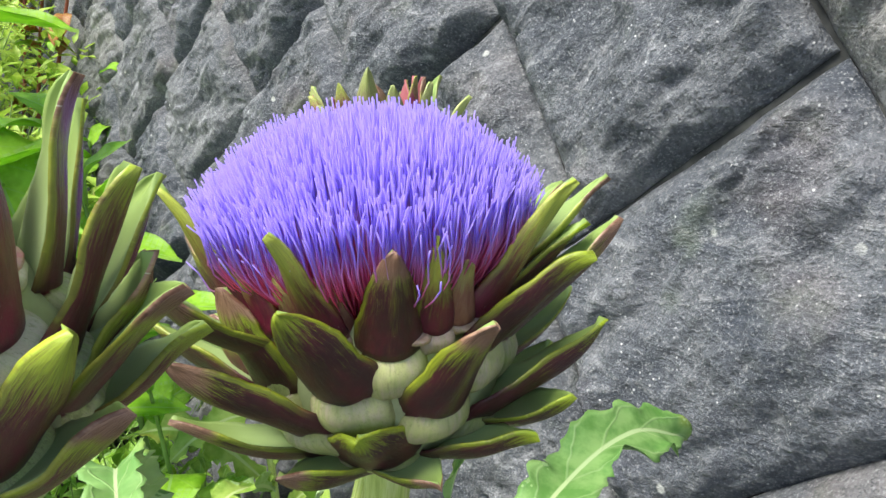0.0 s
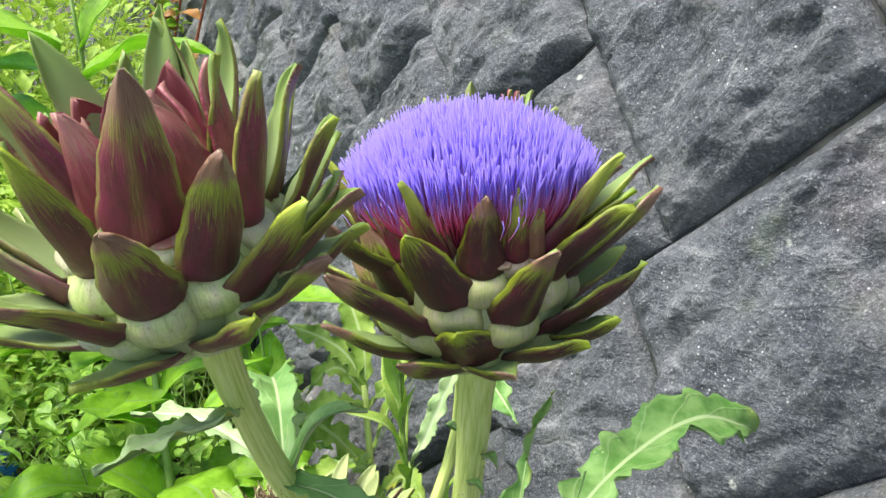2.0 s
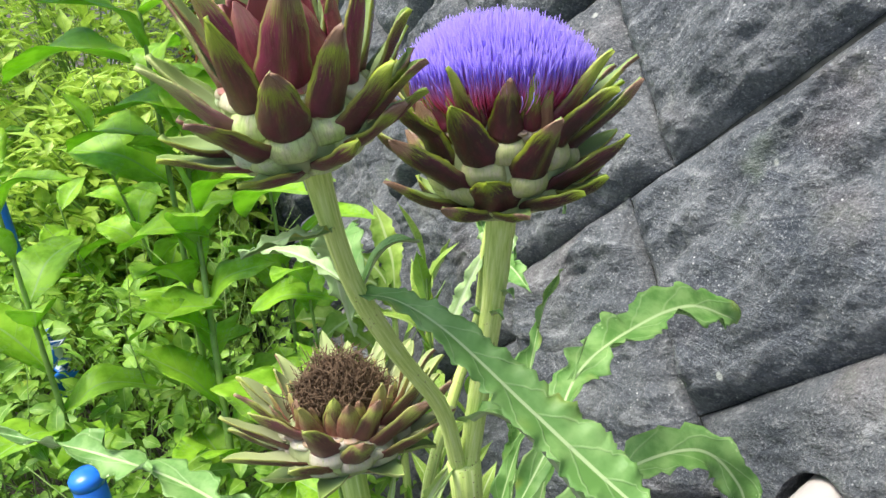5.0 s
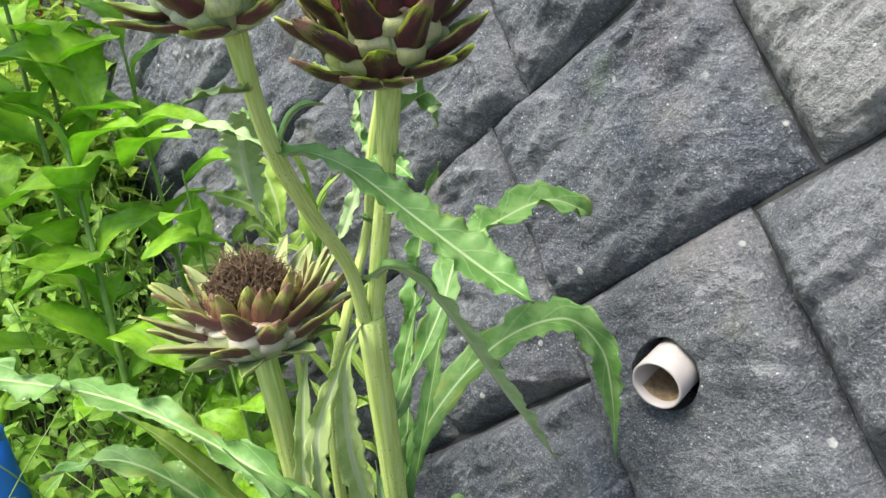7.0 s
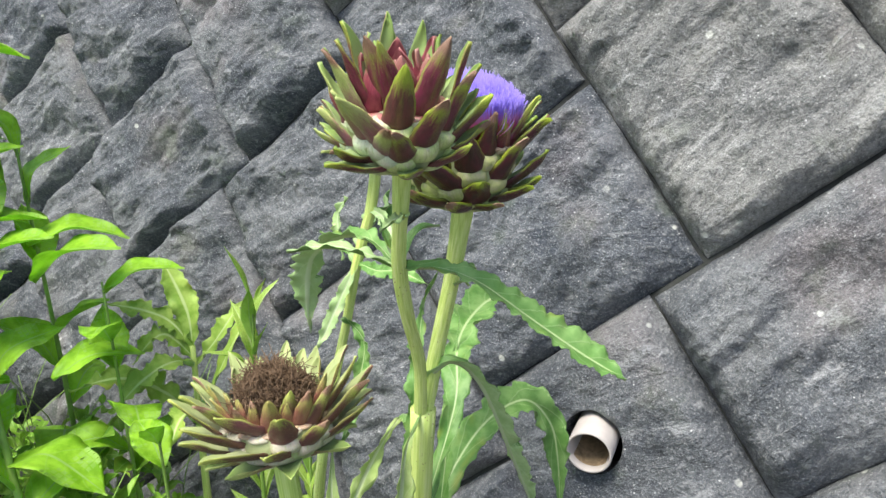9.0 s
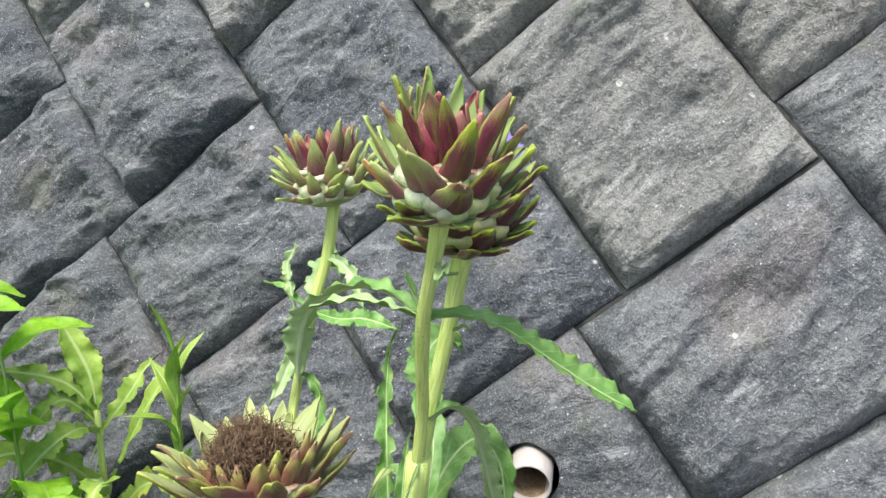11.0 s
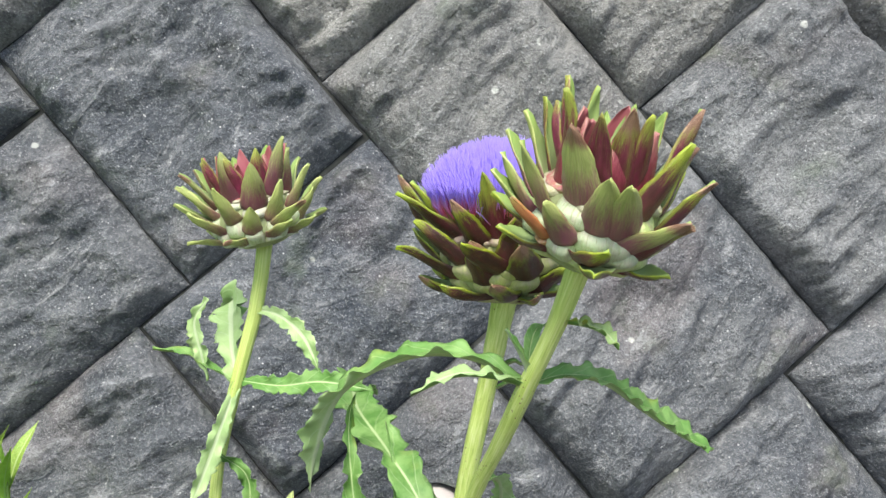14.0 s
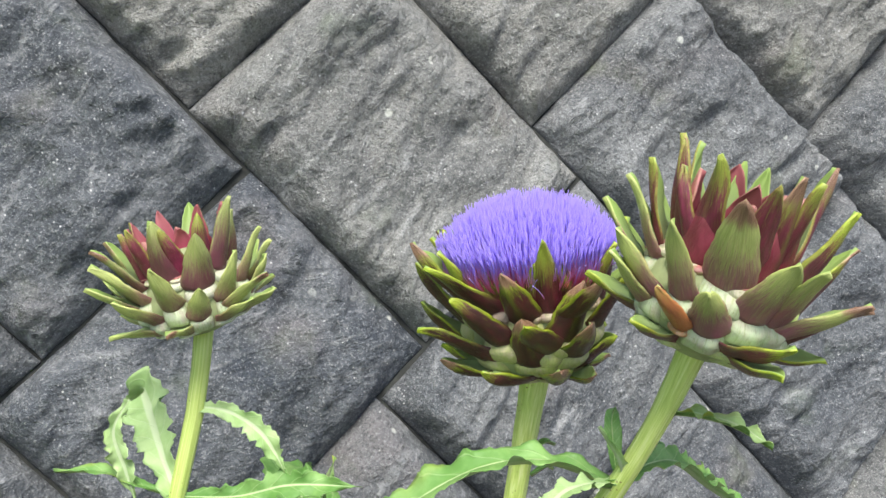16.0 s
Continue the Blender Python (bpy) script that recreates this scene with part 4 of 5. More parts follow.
leaf(plant, [G_NODE, (-0.125, 0.150, 1.079), (-0.150, 0.158, 1.084), (-0.181, 0.162, 1.081)], 0.0075, "narrow toothed leaf with a curled tip", [LEAF_BACK, LEAF], lobes=8, lobe=0.5, ruffle=0.2, seed=41, n=60)
leaf(plant, [G_NODE, (-0.096, 0.146, 1.088), (-0.086, 0.150, 1.097), (-0.072, 0.151, 1.098)], 0.0045, lobes=0, seed=42, n=30)
leaf(plant, [(-0.046, 0.200, 1.030), (-0.040, 0.192, 1.036), (-0.036, 0.188, 1.033)], 0.0022, seed=43, n=14)
leaf(plant, [(-0.040, 0.206, 1.040), (-0.034, 0.196, 1.048), (-0.030, 0.190, 1.046)], 0.003, seed=5, n=14)
leaf(plant, [(-0.062, 0.215, 0.80), (-0.020, 0.27, 0.875), (0.000, 0.335, 0.905), (0.045, 0.42, 0.900), (0.092, 0.475, 0.893), (0.130, 0.505, 0.868), (0.145, 0.520, 0.852)], 0.031, "toothed leaf bending towards the wall, yellowing at its end", lobes=11, lobe=0.5, ruffle=0.18, fold=0.22, side=(-0.35, -0.6, 0.7), seed=6, base=0.12, peak=0.80, tip=0.97, n=130)
leaf(plant, [(-0.070, 0.235, 0.68), (-0.035, 0.275, 0.755), (0.030, 0.335, 0.800), (0.100, 0.387, 0.796), (0.140, 0.398, 0.755), (0.155, 0.397, 0.702), (0.165, 0.390, 0.60)], 0.0235, "broad leaf arching over and hanging down", lobes=17, lobe=0.35, ruffle=0.10, fold=0.30, side=(-0.3, -0.6, 0.75), seed=7, base=0.5, peak=0.55)
leaf(plant, [(-0.066, 0.205, 0.945), (-0.045, 0.196, 0.962), (-0.015, 0.205, 0.930), (0.030, 0.235, 0.830), (0.085, 0.277, 0.707)], 0.0135, "narrow dark leaf hanging down, folded along its midrib", lobes=19, lobe=0.5, ruffle=0.12, fold=0.5, seed=8, base=0.4, peak=0.5)
leaf(plant, [(-0.062, 0.220, 0.66), (-0.035, 0.255, 0.78), (-0.012, 0.31, 0.88), (0.004, 0.345, 0.93)], 0.010, lobes=13, lobe=0.6, ruffle=0.12, fold=0.5, seed=9, base=0.5)
leaf(plant, [(-0.082, 0.196, 0.70), (-0.092, 0.184, 0.80), (-0.088, 0.186, 0.88), (-0.072, 0.196, 0.915)], 0.013, "pale sheathing leaf wrapped round the fork", [SHEATH, LEAF], lobes=8, lobe=0.25, ruffle=0.10, fold=0.7, side=(0.3, -1, 0.1), seed=10, base=0.9, peak=0.4)
leaf(plant, [(-0.068, 0.225, 0.60), (-0.11, 0.20, 0.71), (-0.171, 0.196, 0.764), (-0.253, 0.243, 0.775), (-0.34, 0.28, 0.785), (-0.445, 0.295, 0.797), (-0.58, 0.31, 0.795)], 0.027, "large lobed leaf with a pale midrib", lobes=9, lobe=1.05, ruffle=0.34, fold=0.15, seed=11, base=0.25, peak=0.62, n=150)
leaf(plant, [(-0.068, 0.22, 0.50), (-0.10, 0.20, 0.62), (-0.14, 0.18, 0.73), (-0.20, 0.19, 0.80)], 0.018, lobes=10, lobe=0.4, ruffle=0.15, seed=12)
leaf(plant, [(-0.062, 0.21, 0.50), (-0.05, 0.18, 0.62), (-0.065, 0.165, 0.74), (-0.07, 0.17, 0.80)], 0.015, "", [LEAF_BACK, LEAF], lobes=10, lobe=0.4, ruffle=0.15, fold=0.5, side=(0, -1, 0.2), seed=13)
leaf(plant, [(-0.062, 0.24, 0.50), (-0.03, 0.23, 0.62), (-0.01, 0.225, 0.70), (0.01, 0.23, 0.66)], 0.016, lobes=10, lobe=0.4, ruffle=0.15, seed=14)
leaf(plant, [(-0.064, 0.235, 0.66), (-0.052, 0.30, 0.80), (-0.036, 0.350, 0.93), (-0.018, 0.352, 0.985)], 0.0135, "upright ragged curled leaf", lobes=13, lobe=0.95, ruffle=0.4, fold=0.6, side=(-0.6, -0.8, 0), seed=15, base=0.6)

leaf(plant, [(-0.150, 0.205, 0.60), (-0.147, 0.228, 0.742), (-0.142, 0.262, 0.825), (-0.135, 0.285, 0.850)], 0.011, "pale upright leaf stalk with a ruffled edge", [SHEATH, LEAF], lobes=9, lobe=0.25, ruffle=0.12, fold=0.6, side=(0.2, -1, 0.1), seed=16, base=0.8, peak=0.4)
leaf(plant, [(-0.130, 0.215, 0.62), (-0.134, 0.232, 0.758), (-0.114, 0.245, 0.821), (-0.085, 0.240, 0.880), (-0.078, 0.225, 0.895)], 0.013, "pale leaf with a torn ruffled edge", [SHEATH, LEAF], lobes=11, lobe=0.5, ruffle=0.28, fold=0.4, side=(0.1, -1, 0.2), seed=17, base=0.6, peak=0.5)
leaf(plant, [(-0.075, 0.225, 0.70), (-0.062, 0.250, 0.790), (-0.045, 0.280, 0.860), (-0.030, 0.300, 0.885)], 0.011, "", lobes=11, lobe=0.5, ruffle=0.2, fold=0.5, seed=18, base=0.6)

# ---- smaller bud on its own stem ----
S_NODE = (-0.090, 0.433, 0.966)
plant2 = thing("artichoke_plant", (-0.13, 0.44, 0.0), "artichoke stem with a small green and purple bud", "artichoke")
stalk(plant2, "stem", [(-0.13, 0.44, 0.0), (-0.150, 0.375, 0.45), (-0.148, 0.360, 0.70), (-0.122, 0.415, 0.82), (-0.103, 0.442, 0.880), S_NODE, (-0.074, 0.430, 1.03), (-0.069, 0.427, 1.09)], [0.010, 0.008, 0.0068, 0.0060, 0.0050, 0.0062], 4)
PS = [(0.008, -0.002), (0.018, 0.0), (0.029, 0.006), (0.034, 0.015), (0.034, 0.026), (0.030, 0.037), (0.023, 0.046), (0.013, 0.052), (0.001, 0.054)]
small = head(plant2, S_BASE, (-0.17, 0.24, 1.0), PS, "small bud of green bracts flushed purple")
mm = [B_SMALL, IN_GREEN]
scales(small, PS, [(-67, 0.008, 0.020, 20, -12, 0.0090), (-106, 0.009, 0.028, 18, -22, 0.0090), (-20, 0.010, 0.026, 24, 20, 0.0092)] + whorl(0.007, (20, 62, 105, 150, -160), 0.026, 20, 0.0092, 21), mm, 500, slim=0.88, pad=0.007)
scales(small, PS, [(-48, 0.017, 0.024, 62, 12, 0.0088), (-97, 0.019, 0.032, 42, -4, 0.0095), (-12, 0.017, 0.032, 36, 24, 0.0096), (-128, 0.024, 0.035, 42, -6, 0.0092)] + whorl(0.018, (28, 70, 112, 155, -165), 0.031, 44, 0.0094, 22), mm, 520, slim=0.9)
scales(small, PS, [(-71, 0.027, 0.034, 63, 1, 0.0092), (-15, 0.023, 0.034, 62, 10, 0.0094), (-112, 0.031, 0.038, 58, -14, 0.0092), (19, 0.028, 0.035, 64, 16, 0.0090), (44, 0.022, 0.030, 48, 6, 0.0090)] + whorl(0.028, (88, 132, 178, -142), 0.036, 60, 0.0092, 23), mm, 540, slim=0.9)
scales(small, PS, [(-38, 0.035, 0.036, 77, 8, 0.0108), (-124, 0.038, 0.038, 62, -6, 0.0088), (-76, 0.043, 0.040, 84, 6, 0.0124), (-3, 0.041, 0.046, 76, 16, 0.0092)] + whorl(0.038, (36, 76, 118, 160, -155), 0.037, 72, 0.0095, 24), [B_SMALL_UP, IN_GREEN], 560, pad=0.010)
scales(small, PS, whorl(0.044, (-104, -56, -18, 24, 66, 108, 150, -168, -130), 0.034, 78, 0.0080, 25), [B_BUD_UP, IN_RED], 580, pad=0.007)
scales(small, PS, whorl(0.049, (-60, 0, 60, 120, 180, -120), 0.022, 98, 0.0070, 26), mc, 600, pad=0.005, curve=44)
leaf(plant2, [S_NODE, (-0.100, 0.462, 0.973), (-0.108, 0.480, 0.980), (-0.122, 0.512, 0.978)], 0.0075, lobes=6, lobe=0.3, ruffle=0.1, seed=21, n=70, peak=0.6)
leaf(plant2, [S_NODE, (-0.080, 0.455, 0.985), (-0.060, 0.485, 1.000), (-0.040, 0.512, 1.006), (-0.028, 0.522, 0.990), (-0.030, 0.515, 0.965)], 0.021, "pale upright leaf with a ragged end bent over", [LEAF_BACK, LEAF], lobes=9, lobe=0.4, ruffle=0.18, fold=0.3, side=(-0.8, -0.5, 0.2), seed=22, n=110, base=0.35, peak=0.6, tip=0.95)
leaf(plant2, [(-0.095, 0.470, 1.030), (-0.105, 0.474, 1.010), (-0.104, 0.466, 0.985), (-0.102, 0.458, 0.960)], 0.0085, "", [LEAF_BACK, LEAF], lobes=7, lobe=0.5, ruffle=0.25, fold=0.4, side=(-0.8, -0.5, 0.2), seed=27, n=60)
leaf(plant2, [(-0.076, 0.430, 1.028), (-0.067, 0.410, 1.026), (-0.060, 0.390, 1.015), (-0.058, 0.376, 1.000), (-0.056, 0.368, 0.984)], 0.0095, "", [LEAF_BACK, LEAF], lobes=7, lobe=0.5, ruffle=0.2, fold=0.3, side=(-0.7, -0.5, 0.5), seed=23, n=80)
leaf(plant2, [S_NODE, (-0.075, 0.395, 0.970), (-0.058, 0.362, 0.980), (-0.037, 0.319, 0.981)], 0.0125, lobes=9, lobe=0.45, ruffle=0.2, fold=0.2, side=(-0.6, -0.4, 0.7), seed=24, n=80, peak=0.6)
leaf(plant2, [S_NODE, (-0.105, 0.43, 0.935), (-0.125, 0.43, 0.89), (-0.14, 0.43, 0.86)], 0.010, "", [LEAF_BACK, LEAF], lobes=8, lobe=0.4, ruffle=0.2, side=(-0.5, -0.8, 0.2), seed=25, n=70)
leaf(plant2, [(-0.105, 0.437, 0.90), (-0.085, 0.42, 0.87), (-0.10, 0.41, 0.80), (-0.115, 0.41, 0.74)], 0.012, lobes=11, lobe=0.6, ruffle=0.28, side=(-0.5, -0.8, 0.2), seed=26, n=70)

# ---- seed head gone brown ----
plant3 = thing("artichoke_plant", (-0.165, 0.275, 0.0), "artichoke stem with a dried brown seed head", "artichoke")
stalk(plant3, "stem", [(-0.165, 0.275, 0.0), (-0.168, 0.276, 0.45), (-0.176, 0.279, 0.727), (-0.185, 0.285, 0.828)], [0.012, 0.010, 0.0085, 0.0110], 5)
PD = [(0.010, -0.006), (0.024, -0.002), (0.040, 0.006), (0.049, 0.016), (0.052, 0.026), (0.050, 0.036), (0.044, 0.044), (0.036, 0.048), (0.001, 0.050)]
seedh = head(plant3, D_BASE, (-0.09, 0.16, 1.0), PD, "wide-open seed head of drying bracts round a brown tuft", "seed_head")
md = [B_SEED, IN_DRY]
scales(seedh, PD, [(-30, 0.006, 0.037, 6, -24, 0.0130)] + whorl(0.004, (10, 58, 100, 145, -172, -125, -78), 0.036, 4, 0.0130, 31), [B_SMALL, IN_GREEN], 700, pad=0.008)
scales(seedh, PD, [(-5, 0.018, 0.030, 26, -16, 0.0128), (30, 0.026, 0.034, 44, 7, 0.0132), (-26, 0.022, 0.055, 24, -30, 0.0128), (62, 0.020, 0.050, 34, 24, 0.0125)] + whorl(0.018, (100, 140, 178, -142, -104, -66), 0.050, 28, 0.0130, 32), md, 720)
scales(seedh, PD, [(4, 0.034, 0.034, 62, -10, 0.0138), (-50, 0.031, 0.054, 36, -14, 0.0125), (54, 0.033, 0.055, 48, 28, 0.0122)] + whorl(0.031, (88, 124, 160, -164, -126, -88), 0.054, 44, 0.0125, 33), md, 740)
scales(seedh, PD, [(42, 0.040, 0.038, 66, 14, 0.0114), (14, 0.046, 0.032, 80, 6, 0.0108), (-24, 0.042, 0.044, 46, -34, 0.0115), (72, 0.042, 0.056, 52, 18, 0.0115)] + whorl(0.041, (104, 138, 172, -154, -120, -86, -58), 0.052, 54, 0.0115, 34), md, 760, pad=0.010)
scales(seedh, PD, whorl(0.0445, (-170, -136, -102, -70, -38, -6, 28, 58, 92, 128, 158), 0.036, 66, 0.0098, 35), [B_DRY, IN_DRY], 780, pad=0.008)
scales(seedh, PD, whorl(0.0465, tuple(range(-176, 178, 24)), 0.024, 80, 0.0072, 36), [B_DRY, IN_DRY], 800, pad=0.005)


def tuft(rng):
    rr = 0.030 * math.sqrt(rng.uniform(0, 1))
    a = rng.uniform(0, 2 * math.pi)
    k = rr / 0.030
    tr, tz = 0.038 * k + rng.normal() * 0.003, 0.084 - 0.026 * k ** 2 + rng.normal() * 0.005
    p0 = np.array([rr * math.cos(a), rr * math.sin(a), 0.046])
    p2 = np.array([tr * math.cos(a), tr * math.sin(a), tz])
    return [p0, (p0 + p2) / 2 + rng.normal(size=3) * 0.004, p2 + rng.normal(size=3) * 0.002, p2 + rng.normal(size=3) * 0.006]


part("tuft", filaments("tuft", 1700, tuft, FLUFF, 9, 0.0006, 0.0004, 5), seedh, "matted tuft of brown dried florets")["kind"] = "stuff"
leaf(plant3, [(-0.17, 0.278, 0.60), (-0.22, 0.25, 0.68), (-0.27, 0.24, 0.76), (-0.31, 0.24, 0.80)], 0.016, "", [LANCE, LEAF_BACK], lobes=0, ruffle=0.06, seed=31, n=70)
leaf(plant3, [(-0.17, 0.278, 0.50), (-0.14, 0.25, 0.62), (-0.15, 0.22, 0.72), (-0.16, 0.20, 0.74)], 0.016, lobes=10, lobe=0.4, ruffle=0.15, seed=32, n=70)
leaf(plant3, [(-0.17, 0.28, 0.45), (-0.26, 0.30, 0.60), (-0.36, 0.31, 0.68), (-0.46, 0.31, 0.66)], 0.030, lobes=13, lobe=0.5, ruffle=0.16, seed=33, n=70)

# ---- plants of the bed behind ----
rng = np.random.default_rng(77)


def ovate(name, length, width, mats, droop=0.25, fold=0.3, seed=0, wave=0.06):
    pts = [(0, 0, 0), (length * 0.15, 0, length * 0.03), (length * 0.5, 0, length * 0.06), (length, 0, -length * droop)]
    return leaf_mesh(name, pts, width, mats, lobes=0, ruffle=wave, fold=fold, n=22, seed=seed, base=0.10, peak=0.42, tip=0.9, thick=0.0005, nu=9)


OVATE = [ovate("leaf", 1.0, q, [WEED, WEED_BACK], d, f, i) for i, (q, d, f) in enumerate(((0.32, 0.20, 0.25), (0.28, 0.05, 0.35), (0.34, 0.35, 0.15), (0.26, 0.45, 0.3)))]
LANCES = [ovate("leaf", 1.0, q, [LANCE, WEED_BACK], d, f, i + 9, 0.03) for i, (q, d, f) in enumerate(((0.12, 0.05, 0.4), (0.10, -0.05, 0.5), (0.14, 0.2, 0.3)))]


def weed(base, top, bend, count, size, label, category, leaves, lift=(20, 60), start=0.3, rad=0.006, group="", spread=1.0, turn=137.5, seed=0, extra=()):
    """An upright leafy weed: a bending stem and leaves set spirally along it."""
    g = np.random.default_rng(seed)
    root = thing(category, base, label, category.replace("_", " "), group)
    b, t = np.array(base, float), np.array(top, float)
    mid = (b + t) / 2 + np.array(bend)
    pts = local(root, [b, mid, t])
    part("stem", tube_mesh("stem", pts, [rad, rad * 0.8, rad * 0.35], WEED_STEM, 10, 4, 0.1, 22, 0.02, seed), root)
    line = spline(pts, 60)
    for i in range(count):
        q = start + (1 - start) * (i + g.uniform(-0.3, 0.3)) / max(1, count - 1)
        p = line[int(np.clip(q, 0, 1) * 59)]
        az = i * turn + g.normal() * 15
        el = g.uniform(*lift) * (0.5 + 0.7 * q)
        ln = size * (1.15 - 0.45 * q) * g.uniform(0.8, 1.2) * spread
        part("leaf", leaves[int(g.integers(len(leaves)))], root, "", Matrix.Translation(p) @ pose(0, 0, 0, g.normal() * 14, -el, az) @ Matrix.Diagonal((ln, ln, ln, 1)))
    for p, az, el, ln in extra:
        part("leaf", leaves[0], root, "", Matrix.Translation(np.array(p) - b) @ pose(0, 0, 0, 0, -el, az) @ Matrix.Diagonal((ln, ln, ln, 1)))
    return root


EXTRA_A = [((-0.630, 0.83, 1.05), -35, -40, 0.17), ((-0.60, 0.80, 0.96), 10, 45, 0.12), ((-0.57, 0.74, 0.86), -10, 40, 0.13), ((-0.560, 0.78, 0.985), 192, 15, 0.15), ((-0.50, 0.76, 0.90), 8, 10, 0.13), ((-0.49, 0.72, 0.86), -20, 35, 0.14), ((-0.55, 0.72, 0.83), 186, 0, 0.15), ((-0.47, 0.66, 0.74), 20, 15, 0.12), ((-0.53, 0.69, 0.73), 200, -5, 0.15)]
EXTRA_B = [((-0.635, 0.75, 1.075), 190, 4, 0.19), ((-0.64, 0.80, 1.13), 30, 15, 0.17), ((-0.66, 0.80, 1.17), 200, 10, 0.19), ((-0.64, 0.78, 0.95), 180, 5, 0.16)]
TALL = "tall green weed with broad pointed leaves"
weed((-0.43, 0.44, 0.0), (-0.625, 0.83, 1.03), (0.01, -0.02, 0.0), 17, 0.16, TALL, "leafy_weed", OVATE, (10, 60), 0.42, 0.0075, "weeds", seed=1, extra=EXTRA_A)
weed((-0.62, 0.72, 0.0), (-0.69, 0.88, 1.24), (0.0, 0.0, 0.0), 10, 0.18, TALL, "leafy_weed", OVATE, (20, 60), 0.45, 0.007, "weeds", seed=2, extra=EXTRA_B)
weed((-0.50, 0.78, 0.0), (-0.52, 0.86, 1.02), (0.02, 0.0, 0.0), 10, 0.16, TALL, "leafy_weed", OVATE, (20, 65), 0.4, 0.006, "weeds", seed=3)
weed((-0.36, 0.66, 0.0), (-0.40, 0.70, 0.86), (0.0, 0.0, 0.0), 9, 0.13, TALL, "leafy_weed", OVATE, (10, 50), 0.4, 0.005, "weeds", seed=4)
weed((-0.72, 0.55, 0.0), (-0.80, 0.62, 1.02), (0.0, 0.0, 0.0), 11, 0.16, TALL, "leafy_weed", OVATE, (15, 60), 0.4, 0.006, "weeds", seed=5)
weed((-0.30, 0.56, 0.0), (-0.33, 0.55, 0.70), (0.0, 0.0, 0.0), 8, 0.10, TALL, "leafy_weed", OVATE, (10, 50), 0.4, 0.005, "weeds", seed=6)
for i in range(16):
    x, y = rng.uniform(-1.9, -0.75), rng.uniform(0.9, 2.4)
    hgt = rng.uniform(0.6, 1.0) if i < 10 else rng.uniform(0.4, 0.7)
    weed((x, y, 0), (x + rng.normal() * 0.08, y + rng.normal() * 0.08, hgt), rng.normal(size=3) * 0.02, int(rng.integers(12, 19)), rng.uniform(0.10, 0.15), TALL, "leafy_weed", OVATE, (0, 55), 0.3, 0.005, "weeds", seed=20 + i)

YL = "young plant with narrow yellow-green upright leaves"
weed((-0.20, 0.60, 0.0), (-0.205, 0.63, 0.84), (0, 0, 0), 18, 0.11, YL, "lance_leaved_plant", LANCES, (45, 80), 0.55, 0.005, "narrow-leaved plants", seed=50)
young = thing("young_thistle", (-0.275, 0.70, 0.0), "young thistle with lobed yellow-green leaves", "thistle")
part("stem", tube_mesh("stem", local(young, [(-0.275, 0.70, 0.0), (-0.290, 0.735, 0.45), (-0.295, 0.765, 0.72)]), [0.008, 0.007, 0.004], STEM, 12, 5, 0.1, 20), young)
for i, (pts, w, lb) in enumerate((
        (((-0.295, 0.768, 0.715), (-0.300, 0.790, 0.765), (-0.320, 0.815, 0.815), (-0.338, 0.830, 0.848)), 0.017, 0.2),
        (((-0.295, 0.768, 0.715), (-0.325, 0.790, 0.752), (-0.365, 0.803, 0.770), (-0.425, 0.821, 0.780)), 0.017, 0.8),
        (((-0.295, 0.768, 0.700), (-0.330, 0.780, 0.735), (-0.355, 0.775, 0.730), (-0.385, 0.770, 0.695)), 0.018, 0.8),
        (((-0.293, 0.760, 0.690), (-0.320, 0.740, 0.710), (-0.360, 0.715, 0.700), (-0.410, 0.690, 0.660)), 0.020, 0.8),
        (((-0.293, 0.760, 0.690), (-0.260, 0.760, 0.730), (-0.235, 0.765, 0.765), (-0.215, 0.770, 0.790)), 0.013, 0.3),
        (((-0.275, 0.715, 0.66), (-0.240, 0.700, 0.74), (-0.205, 0.682, 0.81), (-0.184, 0.673, 0.86)), 0.010, 0.2),
        (((-0.290, 0.740, 0.60), (-0.340, 0.740, 0.660), (-0.400, 0.740, 0.690), (-0.470, 0.735, 0.680)), 0.022, 0.8),
        (((-0.290, 0.740, 0.60), (-0.290, 0.690, 0.650), (-0.310, 0.640, 0.670), (-0.330, 0.590, 0.640)), 0.020, 0.8),
        (((-0.290, 0.735, 0.55), (-0.250, 0.720, 0.610), (-0.220, 0.690, 0.630), (-0.190, 0.660, 0.610)), 0.018, 0.7))):
    leaf(young, pts, w * 1.4, "", [LANCE, LEAF_BACK], lobes=5, lobe=lb, ruffle=0.16, fold=0.25, seed=60 + i, n=70, base=0.2, peak=0.5, side=(-0.3, -0.4, 0.9))
weed((-0.13, 0.55, 0.0), (-0.14, 0.56, 0.70), (0, 0, 0), 14, 0.10, YL, "lance_leaved_plant", LANCES, (40, 80), 0.5, 0.004, "narrow-leaved plants", seed=52)

